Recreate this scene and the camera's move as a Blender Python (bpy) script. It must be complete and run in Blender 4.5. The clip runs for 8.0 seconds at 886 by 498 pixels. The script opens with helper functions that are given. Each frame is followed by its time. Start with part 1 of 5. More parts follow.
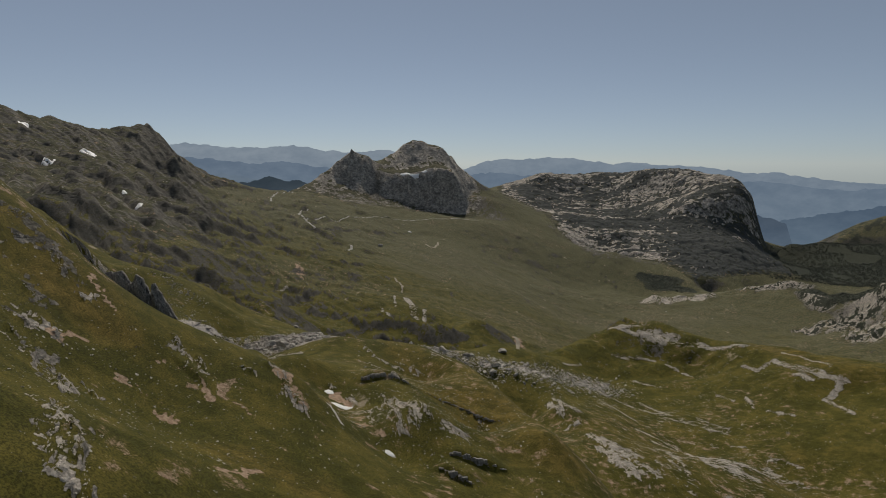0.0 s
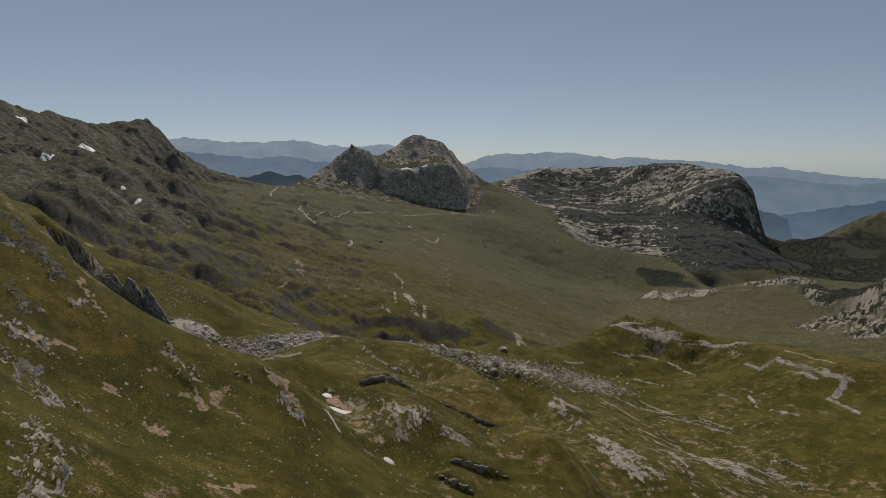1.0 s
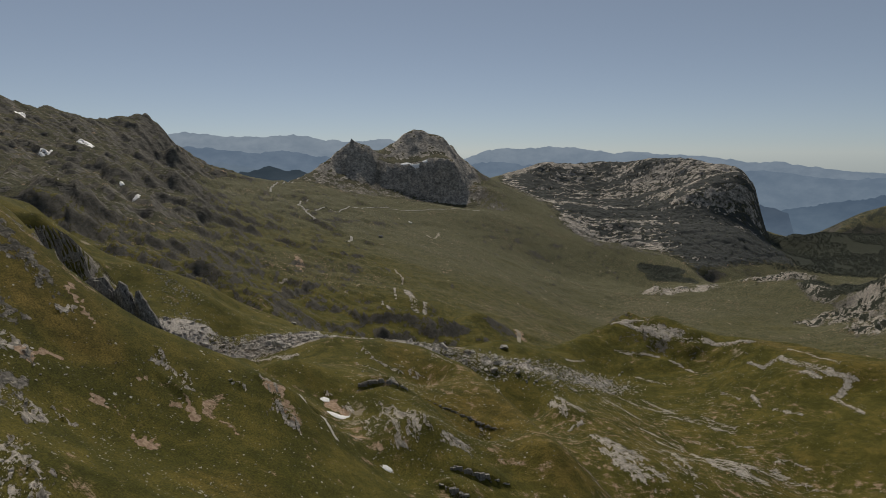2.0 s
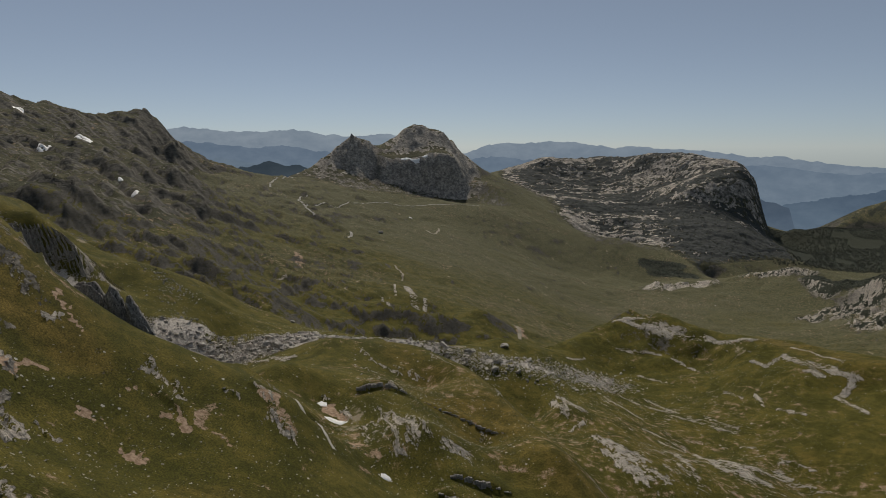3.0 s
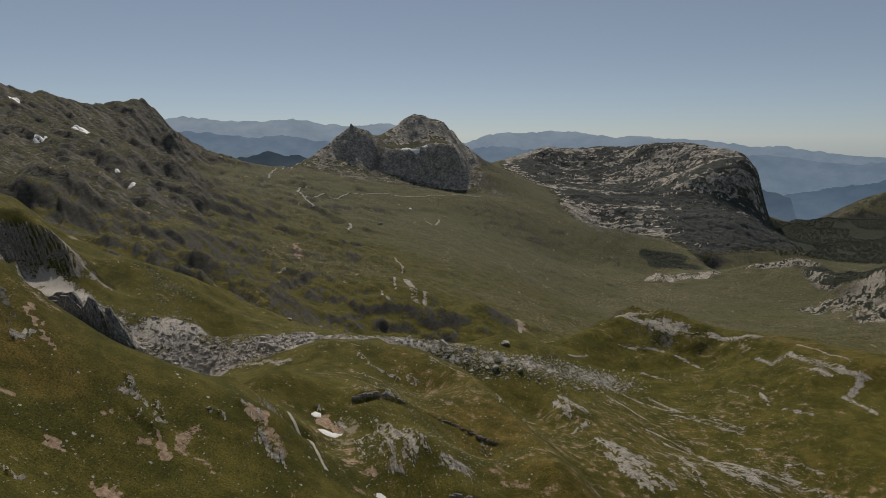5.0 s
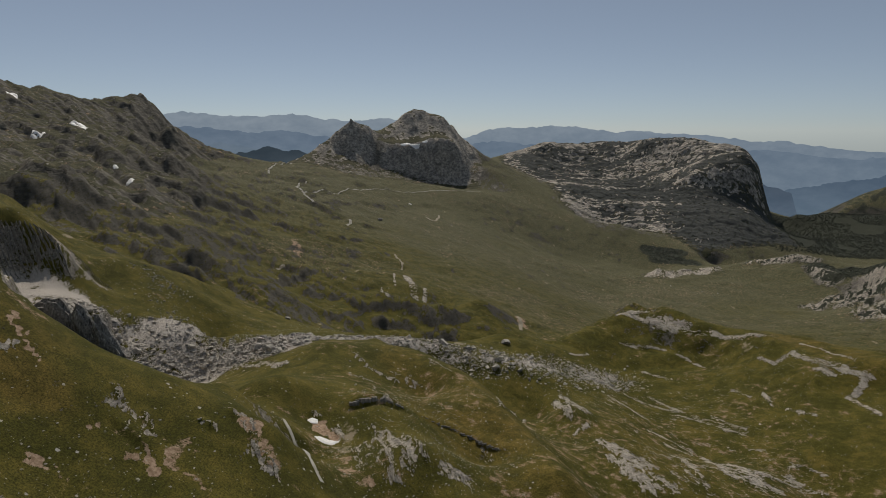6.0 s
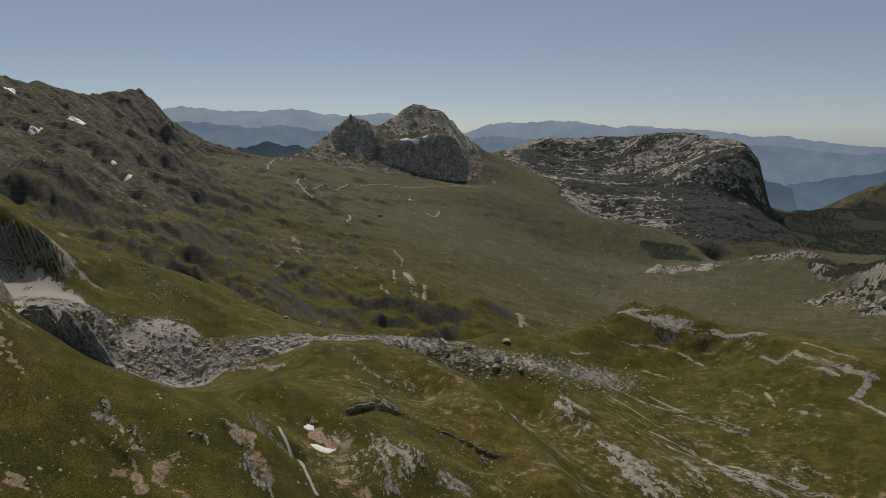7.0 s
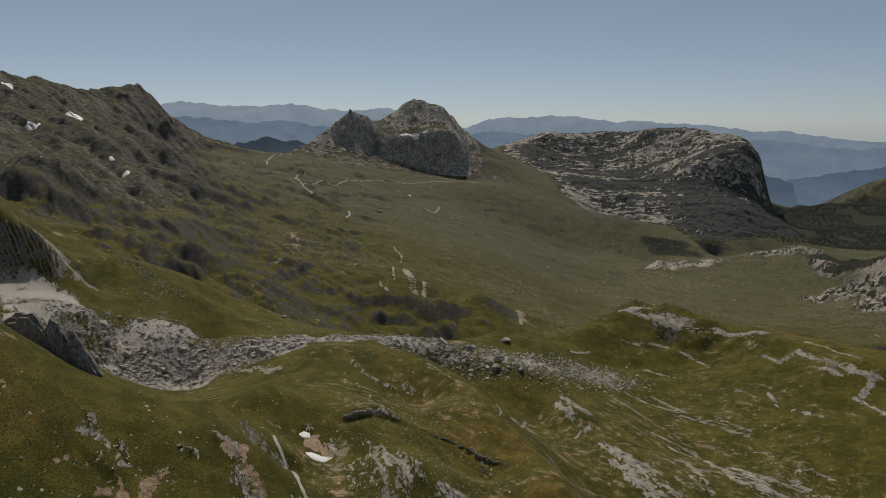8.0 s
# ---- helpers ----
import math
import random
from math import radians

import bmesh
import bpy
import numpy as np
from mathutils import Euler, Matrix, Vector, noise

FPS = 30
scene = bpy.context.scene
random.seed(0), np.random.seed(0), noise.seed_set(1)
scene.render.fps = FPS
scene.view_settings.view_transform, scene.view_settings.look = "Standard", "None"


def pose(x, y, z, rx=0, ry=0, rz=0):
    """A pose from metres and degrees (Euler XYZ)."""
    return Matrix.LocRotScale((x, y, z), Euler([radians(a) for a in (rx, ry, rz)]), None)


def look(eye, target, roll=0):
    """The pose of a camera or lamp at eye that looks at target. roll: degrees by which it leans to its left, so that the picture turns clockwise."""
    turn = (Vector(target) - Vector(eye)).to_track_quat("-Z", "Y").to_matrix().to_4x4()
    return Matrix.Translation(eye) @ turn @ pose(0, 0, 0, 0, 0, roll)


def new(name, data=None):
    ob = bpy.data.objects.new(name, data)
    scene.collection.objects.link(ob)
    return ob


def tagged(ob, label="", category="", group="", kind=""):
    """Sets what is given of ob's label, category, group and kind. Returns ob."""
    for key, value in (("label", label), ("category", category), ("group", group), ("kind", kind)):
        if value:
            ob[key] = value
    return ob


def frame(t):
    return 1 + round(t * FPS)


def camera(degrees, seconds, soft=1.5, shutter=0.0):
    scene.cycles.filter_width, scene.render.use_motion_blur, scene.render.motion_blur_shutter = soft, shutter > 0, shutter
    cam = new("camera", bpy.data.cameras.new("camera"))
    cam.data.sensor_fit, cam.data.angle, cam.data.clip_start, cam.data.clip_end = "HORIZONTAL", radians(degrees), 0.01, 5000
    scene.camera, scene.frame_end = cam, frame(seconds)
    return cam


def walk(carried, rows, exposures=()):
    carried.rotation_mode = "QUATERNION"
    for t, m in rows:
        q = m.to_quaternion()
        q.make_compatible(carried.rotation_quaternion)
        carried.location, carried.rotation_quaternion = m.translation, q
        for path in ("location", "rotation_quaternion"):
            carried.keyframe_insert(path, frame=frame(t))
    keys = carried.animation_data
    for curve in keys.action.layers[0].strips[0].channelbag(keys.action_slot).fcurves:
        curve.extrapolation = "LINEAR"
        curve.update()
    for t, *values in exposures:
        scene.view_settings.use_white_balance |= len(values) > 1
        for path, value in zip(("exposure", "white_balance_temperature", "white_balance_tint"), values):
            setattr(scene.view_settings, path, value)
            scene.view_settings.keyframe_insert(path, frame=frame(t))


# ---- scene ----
cam = camera(70.0, 8.0, soft=0.6)
# seconds, place in metres from the first eye, yaw, pitch, roll in degrees
EYE = 400.0
ROWS = [
    (0.0, 0.000, 0.000, 0.000, 0.000, -7.681, 0.001),
    (1.0, 0.054, 4.781, 1.394, 0.037, -8.176, -0.019),
    (2.0, 0.149, 9.562, 2.803, 0.069, -8.664, -0.037),
    (3.0, 0.283, 14.344, 4.226, 0.096, -9.145, -0.053),
    (4.0, 0.457, 19.126, 5.663, 0.117, -9.619, -0.067),
    (5.0, 0.671, 23.910, 7.115, 0.133, -10.088, -0.079),
    (6.0, 0.925, 28.693, 8.581, 0.143, -10.552, -0.089),
    (7.0, 1.218, 33.478, 10.061, 0.146, -11.011, -0.097),
    (8.0, 1.552, 38.263, 11.556, 0.144, -11.467, -0.103),
]
walk(cam, [(t, pose(x, y, EYE + z, 90 + pitch, 0, yaw) @ pose(0, 0, 0, 0, 0, roll)) for t, x, y, z, yaw, pitch, roll in ROWS])

# ---- light: a clear summer noon, the sun ahead and high ----
SUN_UP, SUN_TURN = radians(50), radians(-13)
sky_world = bpy.data.worlds.new("sky_world")
scene.world = sky_world
sky_world.use_nodes = True
_n = sky_world.node_tree.nodes
_sky = _n.new("ShaderNodeTexSky")
_sky.sky_type, _sky.sun_disc = "NISHITA", False
_sky.sun_elevation, _sky.sun_rotation = SUN_UP, SUN_TURN
_sky.altitude, _sky.air_density, _sky.dust_density, _sky.ozone_density = 1900, 0.7, 0.5, 1.2
_n["Background"].inputs["Strength"].default_value = 0.058
_veil = _n.new("ShaderNodeHueSaturation")
_veil.inputs["Saturation"].default_value = 0.76
sky_world.node_tree.links.new(_sky.outputs["Color"], _veil.inputs["Color"])
_thin = _n.new("ShaderNodeMix")
_thin.data_type = "RGBA"
_thin.inputs["Factor"].default_value = 0.30
_thin.inputs[7].default_value = (4.6, 5.6, 6.5, 1.0)
sky_world.node_tree.links.new(_veil.outputs["Color"], _thin.inputs[6])
sky_world.node_tree.links.new(_thin.outputs[2], _n["Background"].inputs["Color"])
_lamp = bpy.data.lights.new("sun", "SUN")
_lamp.energy, _lamp.angle, _lamp.color = 2.85, radians(0.53), (1.0, 0.93, 0.82)
sun = new("sun", _lamp)
_from = Vector((math.sin(SUN_TURN) * math.cos(SUN_UP), math.cos(SUN_TURN) * math.cos(SUN_UP), math.sin(SUN_UP)))
sun.matrix_world = look(_from * 3000, (0, 0, 0))

# ---- materials ----


class Nodes:
    """Shorthand for the nodes of one material."""

    def __init__(self, name):
        self.mat = bpy.data.materials.new(name)
        self.mat.use_nodes = True
        self.tree = self.mat.node_tree
        self.bsdf = self.tree.nodes["Principled BSDF"]
        self.place = self.tree.nodes.new("ShaderNodeTexCoord").outputs["Object"]

    def put(self, socket, value):
        if hasattr(value, "is_linked"):
            self.tree.links.new(value, socket)
        else:
            socket.default_value = value

    def noise(self, size, detail=4.0, rough=0.55, stretch=None, turn=0.0, warp=0.0):
        where = self.place
        if stretch or turn:
            m = self.tree.nodes.new("ShaderNodeMapping")
            m.inputs["Rotation"].default_value = (0, 0, radians(turn))
            m.inputs["Scale"].default_value = stretch or (1, 1, 1)
            self.put(m.inputs["Vector"], where)
            where = m.outputs["Vector"]
        n = self.tree.nodes.new("ShaderNodeTexNoise")
        self.put(n.inputs["Vector"], where)
        n.inputs["Scale"].default_value = 1.0 / size
        n.inputs["Detail"].default_value = detail
        n.inputs["Roughness"].default_value = rough
        n.inputs["Distortion"].default_value = warp
        return n.outputs["Fac"]

    def cells(self, size, stretch=None, turn=0.0, feature="DISTANCE_TO_EDGE", out="Distance"):
        where = self.place
        if stretch or turn:
            m = self.tree.nodes.new("ShaderNodeMapping")
            m.inputs["Rotation"].default_value = (0, 0, radians(turn))
            m.inputs["Scale"].default_value = stretch or (1, 1, 1)
            self.put(m.inputs["Vector"], where)
            where = m.outputs["Vector"]
        n = self.tree.nodes.new("ShaderNodeTexVoronoi")
        n.feature = feature
        self.put(n.inputs["Vector"], where)
        n.inputs["Scale"].default_value = 1.0 / size
        return n.outputs[out]

    def ramp(self, value, low, high, to=(0.0, 1.0)):
        n = self.tree.nodes.new("ShaderNodeMapRange")
        n.interpolation_type = "SMOOTHSTEP"
        self.put(n.inputs["Value"], value)
        self.put(n.inputs["From Min"], low)
        self.put(n.inputs["From Max"], high)
        n.inputs["To Min"].default_value, n.inputs["To Max"].default_value = to
        return n.outputs["Result"]

    def math(self, kind, a, b=0.0):
        n = self.tree.nodes.new("ShaderNodeMath")
        n.operation = kind
        self.put(n.inputs[0], a)
        self.put(n.inputs[1], b)
        return n.outputs[0]

    def mix(self, amount, a, b, blend="MIX"):
        n = self.tree.nodes.new("ShaderNodeMix")
        n.data_type, n.blend_type = "RGBA", blend
        self.put(n.inputs["Factor"], amount)
        for socket, value in ((n.inputs[6], a), (n.inputs[7], b)):
            self.put(socket, (*value, 1.0) if isinstance(value, tuple) and len(value) == 3 else value)
        return n.outputs[2]

    def field(self, name):
        n = self.tree.nodes.new("ShaderNodeAttribute")
        n.attribute_name = name
        return n.outputs["Fac"]

    def normal_z(self):
        g = self.tree.nodes.new("ShaderNodeNewGeometry")
        s = self.tree.nodes.new("ShaderNodeSeparateXYZ")
        self.put(s.inputs[0], g.outputs["Normal"])
        return s.outputs["Z"]

    def along_beds(self, thick, long):
        """Noise drawn out along the beds of the rock."""
        join = self.tree.nodes.new("ShaderNodeCombineXYZ")
        parts = self.tree.nodes.new("ShaderNodeSeparateXYZ")
        self.put(parts.inputs[0], self.place)
        self.put(join.inputs[0], self.math("MULTIPLY", self.field("strata"), 1.0 / thick))
        self.put(join.inputs[1], self.math("MULTIPLY", parts.outputs["Y"], 1.0 / long))
        self.put(join.inputs[2], self.math("MULTIPLY", parts.outputs["X"], 1.0 / long))
        n = self.tree.nodes.new("ShaderNodeTexNoise")
        self.put(n.inputs["Vector"], join.outputs[0])
        n.inputs["Scale"].default_value = 1.0
        n.inputs["Detail"].default_value = 4.0
        n.inputs["Roughness"].default_value = 0.6
        return n.outputs["Fac"]

    def random(self):
        return self.tree.nodes.new("ShaderNodeObjectInfo").outputs["Random"]

    def island(self):
        return self.tree.nodes.new("ShaderNodeNewGeometry").outputs["Random Per Island"]

    def done(self, colour, rough=0.9, height=None, strength=0.5, depth=1.0, gloss=0.15):
        self.put(self.bsdf.inputs["Base Color"], (*colour, 1.0) if isinstance(colour, tuple) else colour)
        self.put(self.bsdf.inputs["Roughness"], rough)
        self.bsdf.inputs["Specular IOR Level"].default_value = gloss
        if height is not None:
            b = self.tree.nodes.new("ShaderNodeBump")
            b.inputs["Strength"].default_value, b.inputs["Distance"].default_value = strength, depth
            self.put(b.inputs["Height"], height)
            self.put(self.bsdf.inputs["Normal"], b.outputs["Normal"])
        return self.mat


def land_material(name, far):
    """Turf, bare soil, limestone, scree and dwarf pine, by the fields that the meshes carry. far: the grain is that of
    a mountain, and distance haze is put into the greyer turf and pine.
    """
    m = Nodes(name)
    rock, dirt, bush, dry_haze, pale, scree = (m.field(k) for k in ("rock", "dirt", "bush", "dry_haze", "pale", "scree"))
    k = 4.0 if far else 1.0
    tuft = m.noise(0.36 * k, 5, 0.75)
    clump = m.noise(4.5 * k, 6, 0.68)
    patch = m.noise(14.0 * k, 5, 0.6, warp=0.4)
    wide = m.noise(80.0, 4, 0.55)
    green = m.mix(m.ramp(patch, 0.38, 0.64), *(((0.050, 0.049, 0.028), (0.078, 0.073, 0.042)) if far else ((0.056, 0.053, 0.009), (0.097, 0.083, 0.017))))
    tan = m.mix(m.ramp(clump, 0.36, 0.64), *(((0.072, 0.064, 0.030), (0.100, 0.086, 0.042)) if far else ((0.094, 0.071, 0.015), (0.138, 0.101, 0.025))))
    tan_share = m.math("ADD", m.math("MULTIPLY", dry_haze, 0.8), m.math("ADD", m.math("MULTIPLY", patch, 0.5), m.math("MULTIPLY", wide, 0.4)))
    turf = m.mix(m.ramp(tan_share, 0.66, 1.20), green, tan)
    if not far:
        # Distance haze put into the turf: a greyer, paler tone farther off.
        hazed_turf = m.mix(m.ramp(clump, 0.36, 0.64), (0.076, 0.076, 0.043), (0.108, 0.103, 0.062))
        turf = m.mix(m.math("MULTIPLY", m.field("turf_haze"), 0.85), turf, hazed_turf)
    turf = m.mix(1.0, turf, m.mix(m.ramp(tuft, 0.36, 0.64), (0.52, 0.53, 0.53), (1.54, 1.50, 1.46)), "MULTIPLY")
    turf = m.mix(1.0, turf, m.mix(m.ramp(clump, 0.36, 0.64), (0.80, 0.84, 0.82), (1.16, 1.12, 1.12)), "MULTIPLY")
    pebble = m.math("ADD", m.cells(1.0 * k, feature="F1"), m.math("MULTIPLY", m.math("SUBTRACT", m.noise(0.3 * k, 3, 0.6), 0.5), 0.5))
    lot = m.tree.nodes.new("ShaderNodeSeparateColor")
    m.put(lot.inputs[0], m.cells(1.0 * k, feature="F1", out="Color"))
    strewn = m.math("MULTIPLY", m.ramp(lot.outputs[0], 0.78, 0.80), m.ramp(m.math("SUBTRACT", pebble, m.math("MULTIPLY", m.math("POWER", lot.outputs[1], 3.0), 0.28)), 0.17, 0.10))
    strewn = m.math("MULTIPLY", strewn, m.ramp(m.noise(11.0 * k, 5, 0.75), 0.48, 0.60))
    turf = m.mix(strewn, turf, (0.40, 0.37, 0.32))
    if not far:
        spot = m.tree.nodes.new("ShaderNodeSeparateColor")
        m.put(spot.inputs[0], m.cells(24.0, stretch=(1.0, 0.4, 1.0), turn=20, feature="F1", out="Color"))
        scar = m.math("ADD", m.cells(24.0, stretch=(1.0, 0.4, 1.0), turn=20, feature="F1"), m.math("MULTIPLY", m.math("SUBTRACT", clump, 0.5), 0.6))
        turf = m.mix(m.math("MULTIPLY", m.ramp(scar, 0.14, 0.06), m.ramp(spot.outputs[0], 0.74, 0.78)), turf, (0.25, 0.205, 0.14))
    soil = m.mix(m.ramp(m.noise(0.9 * k, 5, 0.65), 0.3, 0.7), (0.19, 0.122, 0.076), (0.42, 0.305, 0.215))
    grain = m.noise(8.0 if far else 0.8, 6, 0.62 if far else 0.68)
    beds = m.noise(3.2 * k, 5, 0.6, stretch=(1.0, 0.18, 2.2), turn=-8)
    crack = m.cells(2.6 * k, stretch=(1.0, 0.45, 1.6), turn=12)
    broad_grain = m.noise(5.0 * k, 6, 0.7)
    stone = m.mix(m.ramp(grain, 0.32, 0.68), (0.27, 0.241, 0.207), (0.62, 0.558, 0.485))
    stone = m.mix(1.0, stone, m.mix(m.ramp(broad_grain, 0.36, 0.62), (0.66, 0.66, 0.67), (1.12, 1.1, 1.06)), "MULTIPLY")
    stone = m.mix(m.ramp(beds, 0.54, 0.68, (0.0, 0.6)), stone, (0.17, 0.16, 0.145))
    stone = m.mix(m.ramp(pale, 0.0, 1.0), m.mix(1.0, stone, (0.23, 0.235, 0.225), "MULTIPLY"), stone)
    stone = m.mix(m.ramp(crack, 0.03, 0.0, (0.0, 0.55)), stone, (0.06, 0.057, 0.052))
    gravel = m.mix(m.ramp(m.noise(0.45 * k, 6, 0.75), 0.34, 0.66), (0.32, 0.285, 0.25), (0.60, 0.54, 0.475))
    stone = m.mix(m.ramp(m.math("ADD", scree, m.math("MULTIPLY", m.math("SUBTRACT", grain, 0.5), 0.6)), 0.35, 0.6), stone, gravel)
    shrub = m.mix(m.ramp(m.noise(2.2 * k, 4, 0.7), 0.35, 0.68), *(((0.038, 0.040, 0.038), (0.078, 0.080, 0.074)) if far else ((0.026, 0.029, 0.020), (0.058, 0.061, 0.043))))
    edge = m.math("ADD", m.math("MULTIPLY", m.math("SUBTRACT", grain, 0.5), 1.5), m.math("MULTIPLY", m.math("SUBTRACT", beds, 0.5), 1.7))
    edge = m.math("ADD", edge, m.math("MULTIPLY", m.math("SUBTRACT", broad_grain, 0.5), 1.3))
    if far:
        edge = m.math("MULTIPLY", edge, 0.5)
    else:
        share = m.field("bedded")
        seam = m.math("MULTIPLY", m.math("SUBTRACT", m.along_beds(1.2, 4.0), 0.5), 2.2)
        seam = m.math("ADD", seam, m.math("MULTIPLY", m.math("SUBTRACT", m.along_beds(5.0, 9.0), 0.5), 1.5))
        seam = m.math("ADD", seam, m.math("MULTIPLY", m.math("SUBTRACT", m.noise(1.3, 5, 0.75), 0.5), 2.0))
        seam = m.math("ADD", seam, m.math("MULTIPLY", m.math("SUBTRACT", m.noise(9.0, 4, 0.65), 0.5), 1.5))
        swap = m.tree.nodes.new("ShaderNodeMix")
        m.put(swap.inputs[0], share)
        m.put(swap.inputs[2], edge)
        m.put(swap.inputs[3], seam)
        edge = swap.outputs[0]
    has_rock = m.ramp(m.math("ADD", rock, edge), 0.44, 0.56)
    has_dirt = m.ramp(m.math("ADD", dirt, m.math("ADD", m.math("MULTIPLY", m.math("SUBTRACT", clump, 0.5), 1.5), m.math("MULTIPLY", m.math("SUBTRACT", tuft, 0.5), 0.8))), 0.42, 0.60)
    has_bush = m.ramp(m.math("ADD", bush, m.math("MULTIPLY", m.math("SUBTRACT", m.noise(4.0 * k, 5, 0.7), 0.5), 1.6)), 0.44, 0.56)
    colour = m.mix(has_dirt, turf, soil)
    colour = m.mix(has_rock, colour, stone)
    colour = m.mix(has_bush, colour, shrub)
    relief = m.math("ADD", m.math("MULTIPLY", tuft, 0.22 * k), m.math("MULTIPLY", has_rock, m.math("ADD", m.math("MULTIPLY", grain, 1.2 * k), m.math("MULTIPLY", m.math("MULTIPLY", m.ramp(crack, 0.0, 0.12), m.ramp(scree, 0.5, 0.2)), 0.35 * k))))
    relief = m.math("ADD", relief, m.math("MULTIPLY", has_bush, 0.9))
    return m.done(colour, 0.92, relief, 0.35 if far else 0.8, 1.0, 0.1)


LAND = land_material("turf_and_limestone", False)
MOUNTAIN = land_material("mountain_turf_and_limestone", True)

# ---- the lie of the land: crest, foot and brow lines and spot heights, in metres ----
SITES = []


def line(places, between=2):
    """A crest, brow or foot line: its corners and some places evenly between them."""
    for a, b in zip(places, places[1:]):
        for k in range(between + 1):
            s = k / (between + 1)
            SITES.append([a[i] + (b[i] - a[i]) * s for i in range(3)])
    SITES.append(list(places[-1]))


def spots(places):
    SITES.extend(list(q) for q in places)


line([(-178, -89, 444), (-59, -89, 373), (59, -89, 311), (178, -89, 259)])  # slope behind
line([(-207, 0, 452), (-200, 104, 441), (-185, 222, 418), (-123, 177, 395), (-113, 171, 390), (-101, 165, 383), (-92, 161, 376), (-95, 169, 367), (-87, 166, 365), (-80, 164, 363)])  # slope top
line([(-72, 162, 360), (-66, 166, 355), (-60, 171, 350), (-56, 182, 345)])  # slope edge
line([(-107, 178, 373), (-98, 174, 365), (-101, 182, 355), (-93, 179, 351), (-86, 177, 348), (-78, 175, 345), (-72, 179, 340), (-66, 184, 335), (-62, 195, 330)])  # slope lee
line([(-117, 199, 356), (-108, 195, 350), (-111, 203, 341), (-103, 200, 339), (-96, 198, 337), (-88, 196, 334), (-82, 200, 329), (-76, 205, 324)])  # slope lee foot
spots([(-56, 207, 334), (-50, 216, 333)])  # shoulder
spots([(-93, 141, 384), (-84, 126, 375), (-74, 129, 366), (-67, 108, 363), (-61, 126, 357), (-67, 139, 363), (-56, 142, 354), (-55, 113, 353), (-50, 127, 350), (-46, 156, 350), (-40, 136, 345), (-37, 123, 344), (-37, 159, 344), (-53, 79, 369), (-43, 68, 364), (-43, 83, 360), (-40, 89, 356), (-74, 107, 370), (-89, 130, 379)])  # slope face
spots([(0, 0, 335), (-15, 74, 339), (-7, 126, 329), (30, 89, 305), (59, 0, 296)])  # slope foot
spots([(-13, 161, 321), (-31, 193, 323), (-39, 204, 324), (-36, 179, 327), (-38, 184, 330)])  # gully
line([(-41, 258, 320), (-48, 284, 321), (-43, 342, 302), (-35, 341, 304)])  # hill crest
spots([(-21, 274, 313), (-6, 261, 307), (-19, 210, 326), (-4, 182, 327), (-12, 175, 326), (3, 222, 313), (13, 207, 308), (18, 178, 313), (9, 167, 317), (18, 148, 314)])  # hill face
line([(-10, 298, 312), (4, 268, 315), (18, 242, 313), (28, 222, 310), (33, 188, 316), (71, 133, 284)])  # hill right
line([(-7, 393, 262), (27, 384, 256), (55, 369, 246), (58, 299, 261), (68, 252, 256), (89, 193, 256), (119, 89, 259)])  # hill base
spots([(-124, 272, 312), (-96, 262, 310), (-71, 246, 319), (-145, 293, 311)])  # hollow
spots([(-151, 314, 314), (-138, 320, 312), (-120, 350, 289), (-90, 319, 310), (-71, 330, 310), (-68, 336, 305), (-111, 304, 295)])  # scree
line([(-296, 319, 400), (-216, 345, 371), (-203, 340, 361), (-192, 337, 354), (-185, 334, 342)])  # crag top
line([(-248, 392, 371), (-224, 381, 352)])  # crag back
line([(-207, 326, 343), (-189, 322, 338), (-179, 326, 333)])  # crag base
line([(-222, 281, 344), (-165, 265, 340), (-170, 288, 340), (-160, 291, 333), (-155, 311, 326)])  # scree cone
line([(-216, 381, 344), (-201, 386, 339), (-188, 391, 335), (-176, 399, 330), (-160, 424, 316), (-143, 443, 299), (-125, 454, 288), (-99, 458, 275), (-74, 448, 270)])  # left hill
spots([(-186, 357, 330), (-170, 354, 324), (-163, 369, 323), (-152, 374, 316), (-141, 389, 311), (-136, 417, 300), (-112, 389, 296), (-83, 374, 296), (-150, 342, 317), (-128, 343, 311), (-111, 348, 302)])  # left hill face
line([(-281, 474, 308), (-222, 519, 289), (-148, 533, 252), (-89, 519, 222), (-30, 533, 204), (59, 593, 185), (133, 667, 163)])  # behind left hill
line([(-31, 398, 283), (6, 422, 270), (47, 406, 261), (40, 477, 261), (68, 475, 255)])  # boulder ridge
spots([(80, 413, 249), (68, 359, 258), (127, 480, 231), (136, 415, 233), (170, 436, 233), (170, 382, 236), (101, 283, 255), (87, 317, 255), (153, 310, 246), (176, 305, 236), (207, 305, 243), (224, 348, 249), (204, 404, 244), (161, 477, 231), (139, 338, 237)])  # basin
spots([(148, 222, 246), (252, 222, 252), (222, 89, 259), (385, 222, 259)])  # basin near
line([(96, 511, 243), (125, 542, 247), (166, 572, 253), (199, 529, 258), (222, 504, 252), (233, 470, 256), (239, 443, 259), (250, 421, 262), (259, 407, 267), (296, 378, 270), (385, 333, 273)])  # right ridge
spots([(160, 520, 241), (203, 486, 239), (256, 384, 256)])  # right ridge face
line([(178, 696, 178), (281, 667, 170), (385, 593, 163), (504, 519, 163)])  # behind right ridge
spots([(-52, 736, 194), (-43, 865, 199), (-4, 828, 178), (47, 822, 193), (-108, 830, 209), (-16, 758, 195), (-87, 736, 201)])  # knoll
line([(-89, 667, 193), (-30, 674, 172), (30, 696, 167)])  # knoll front
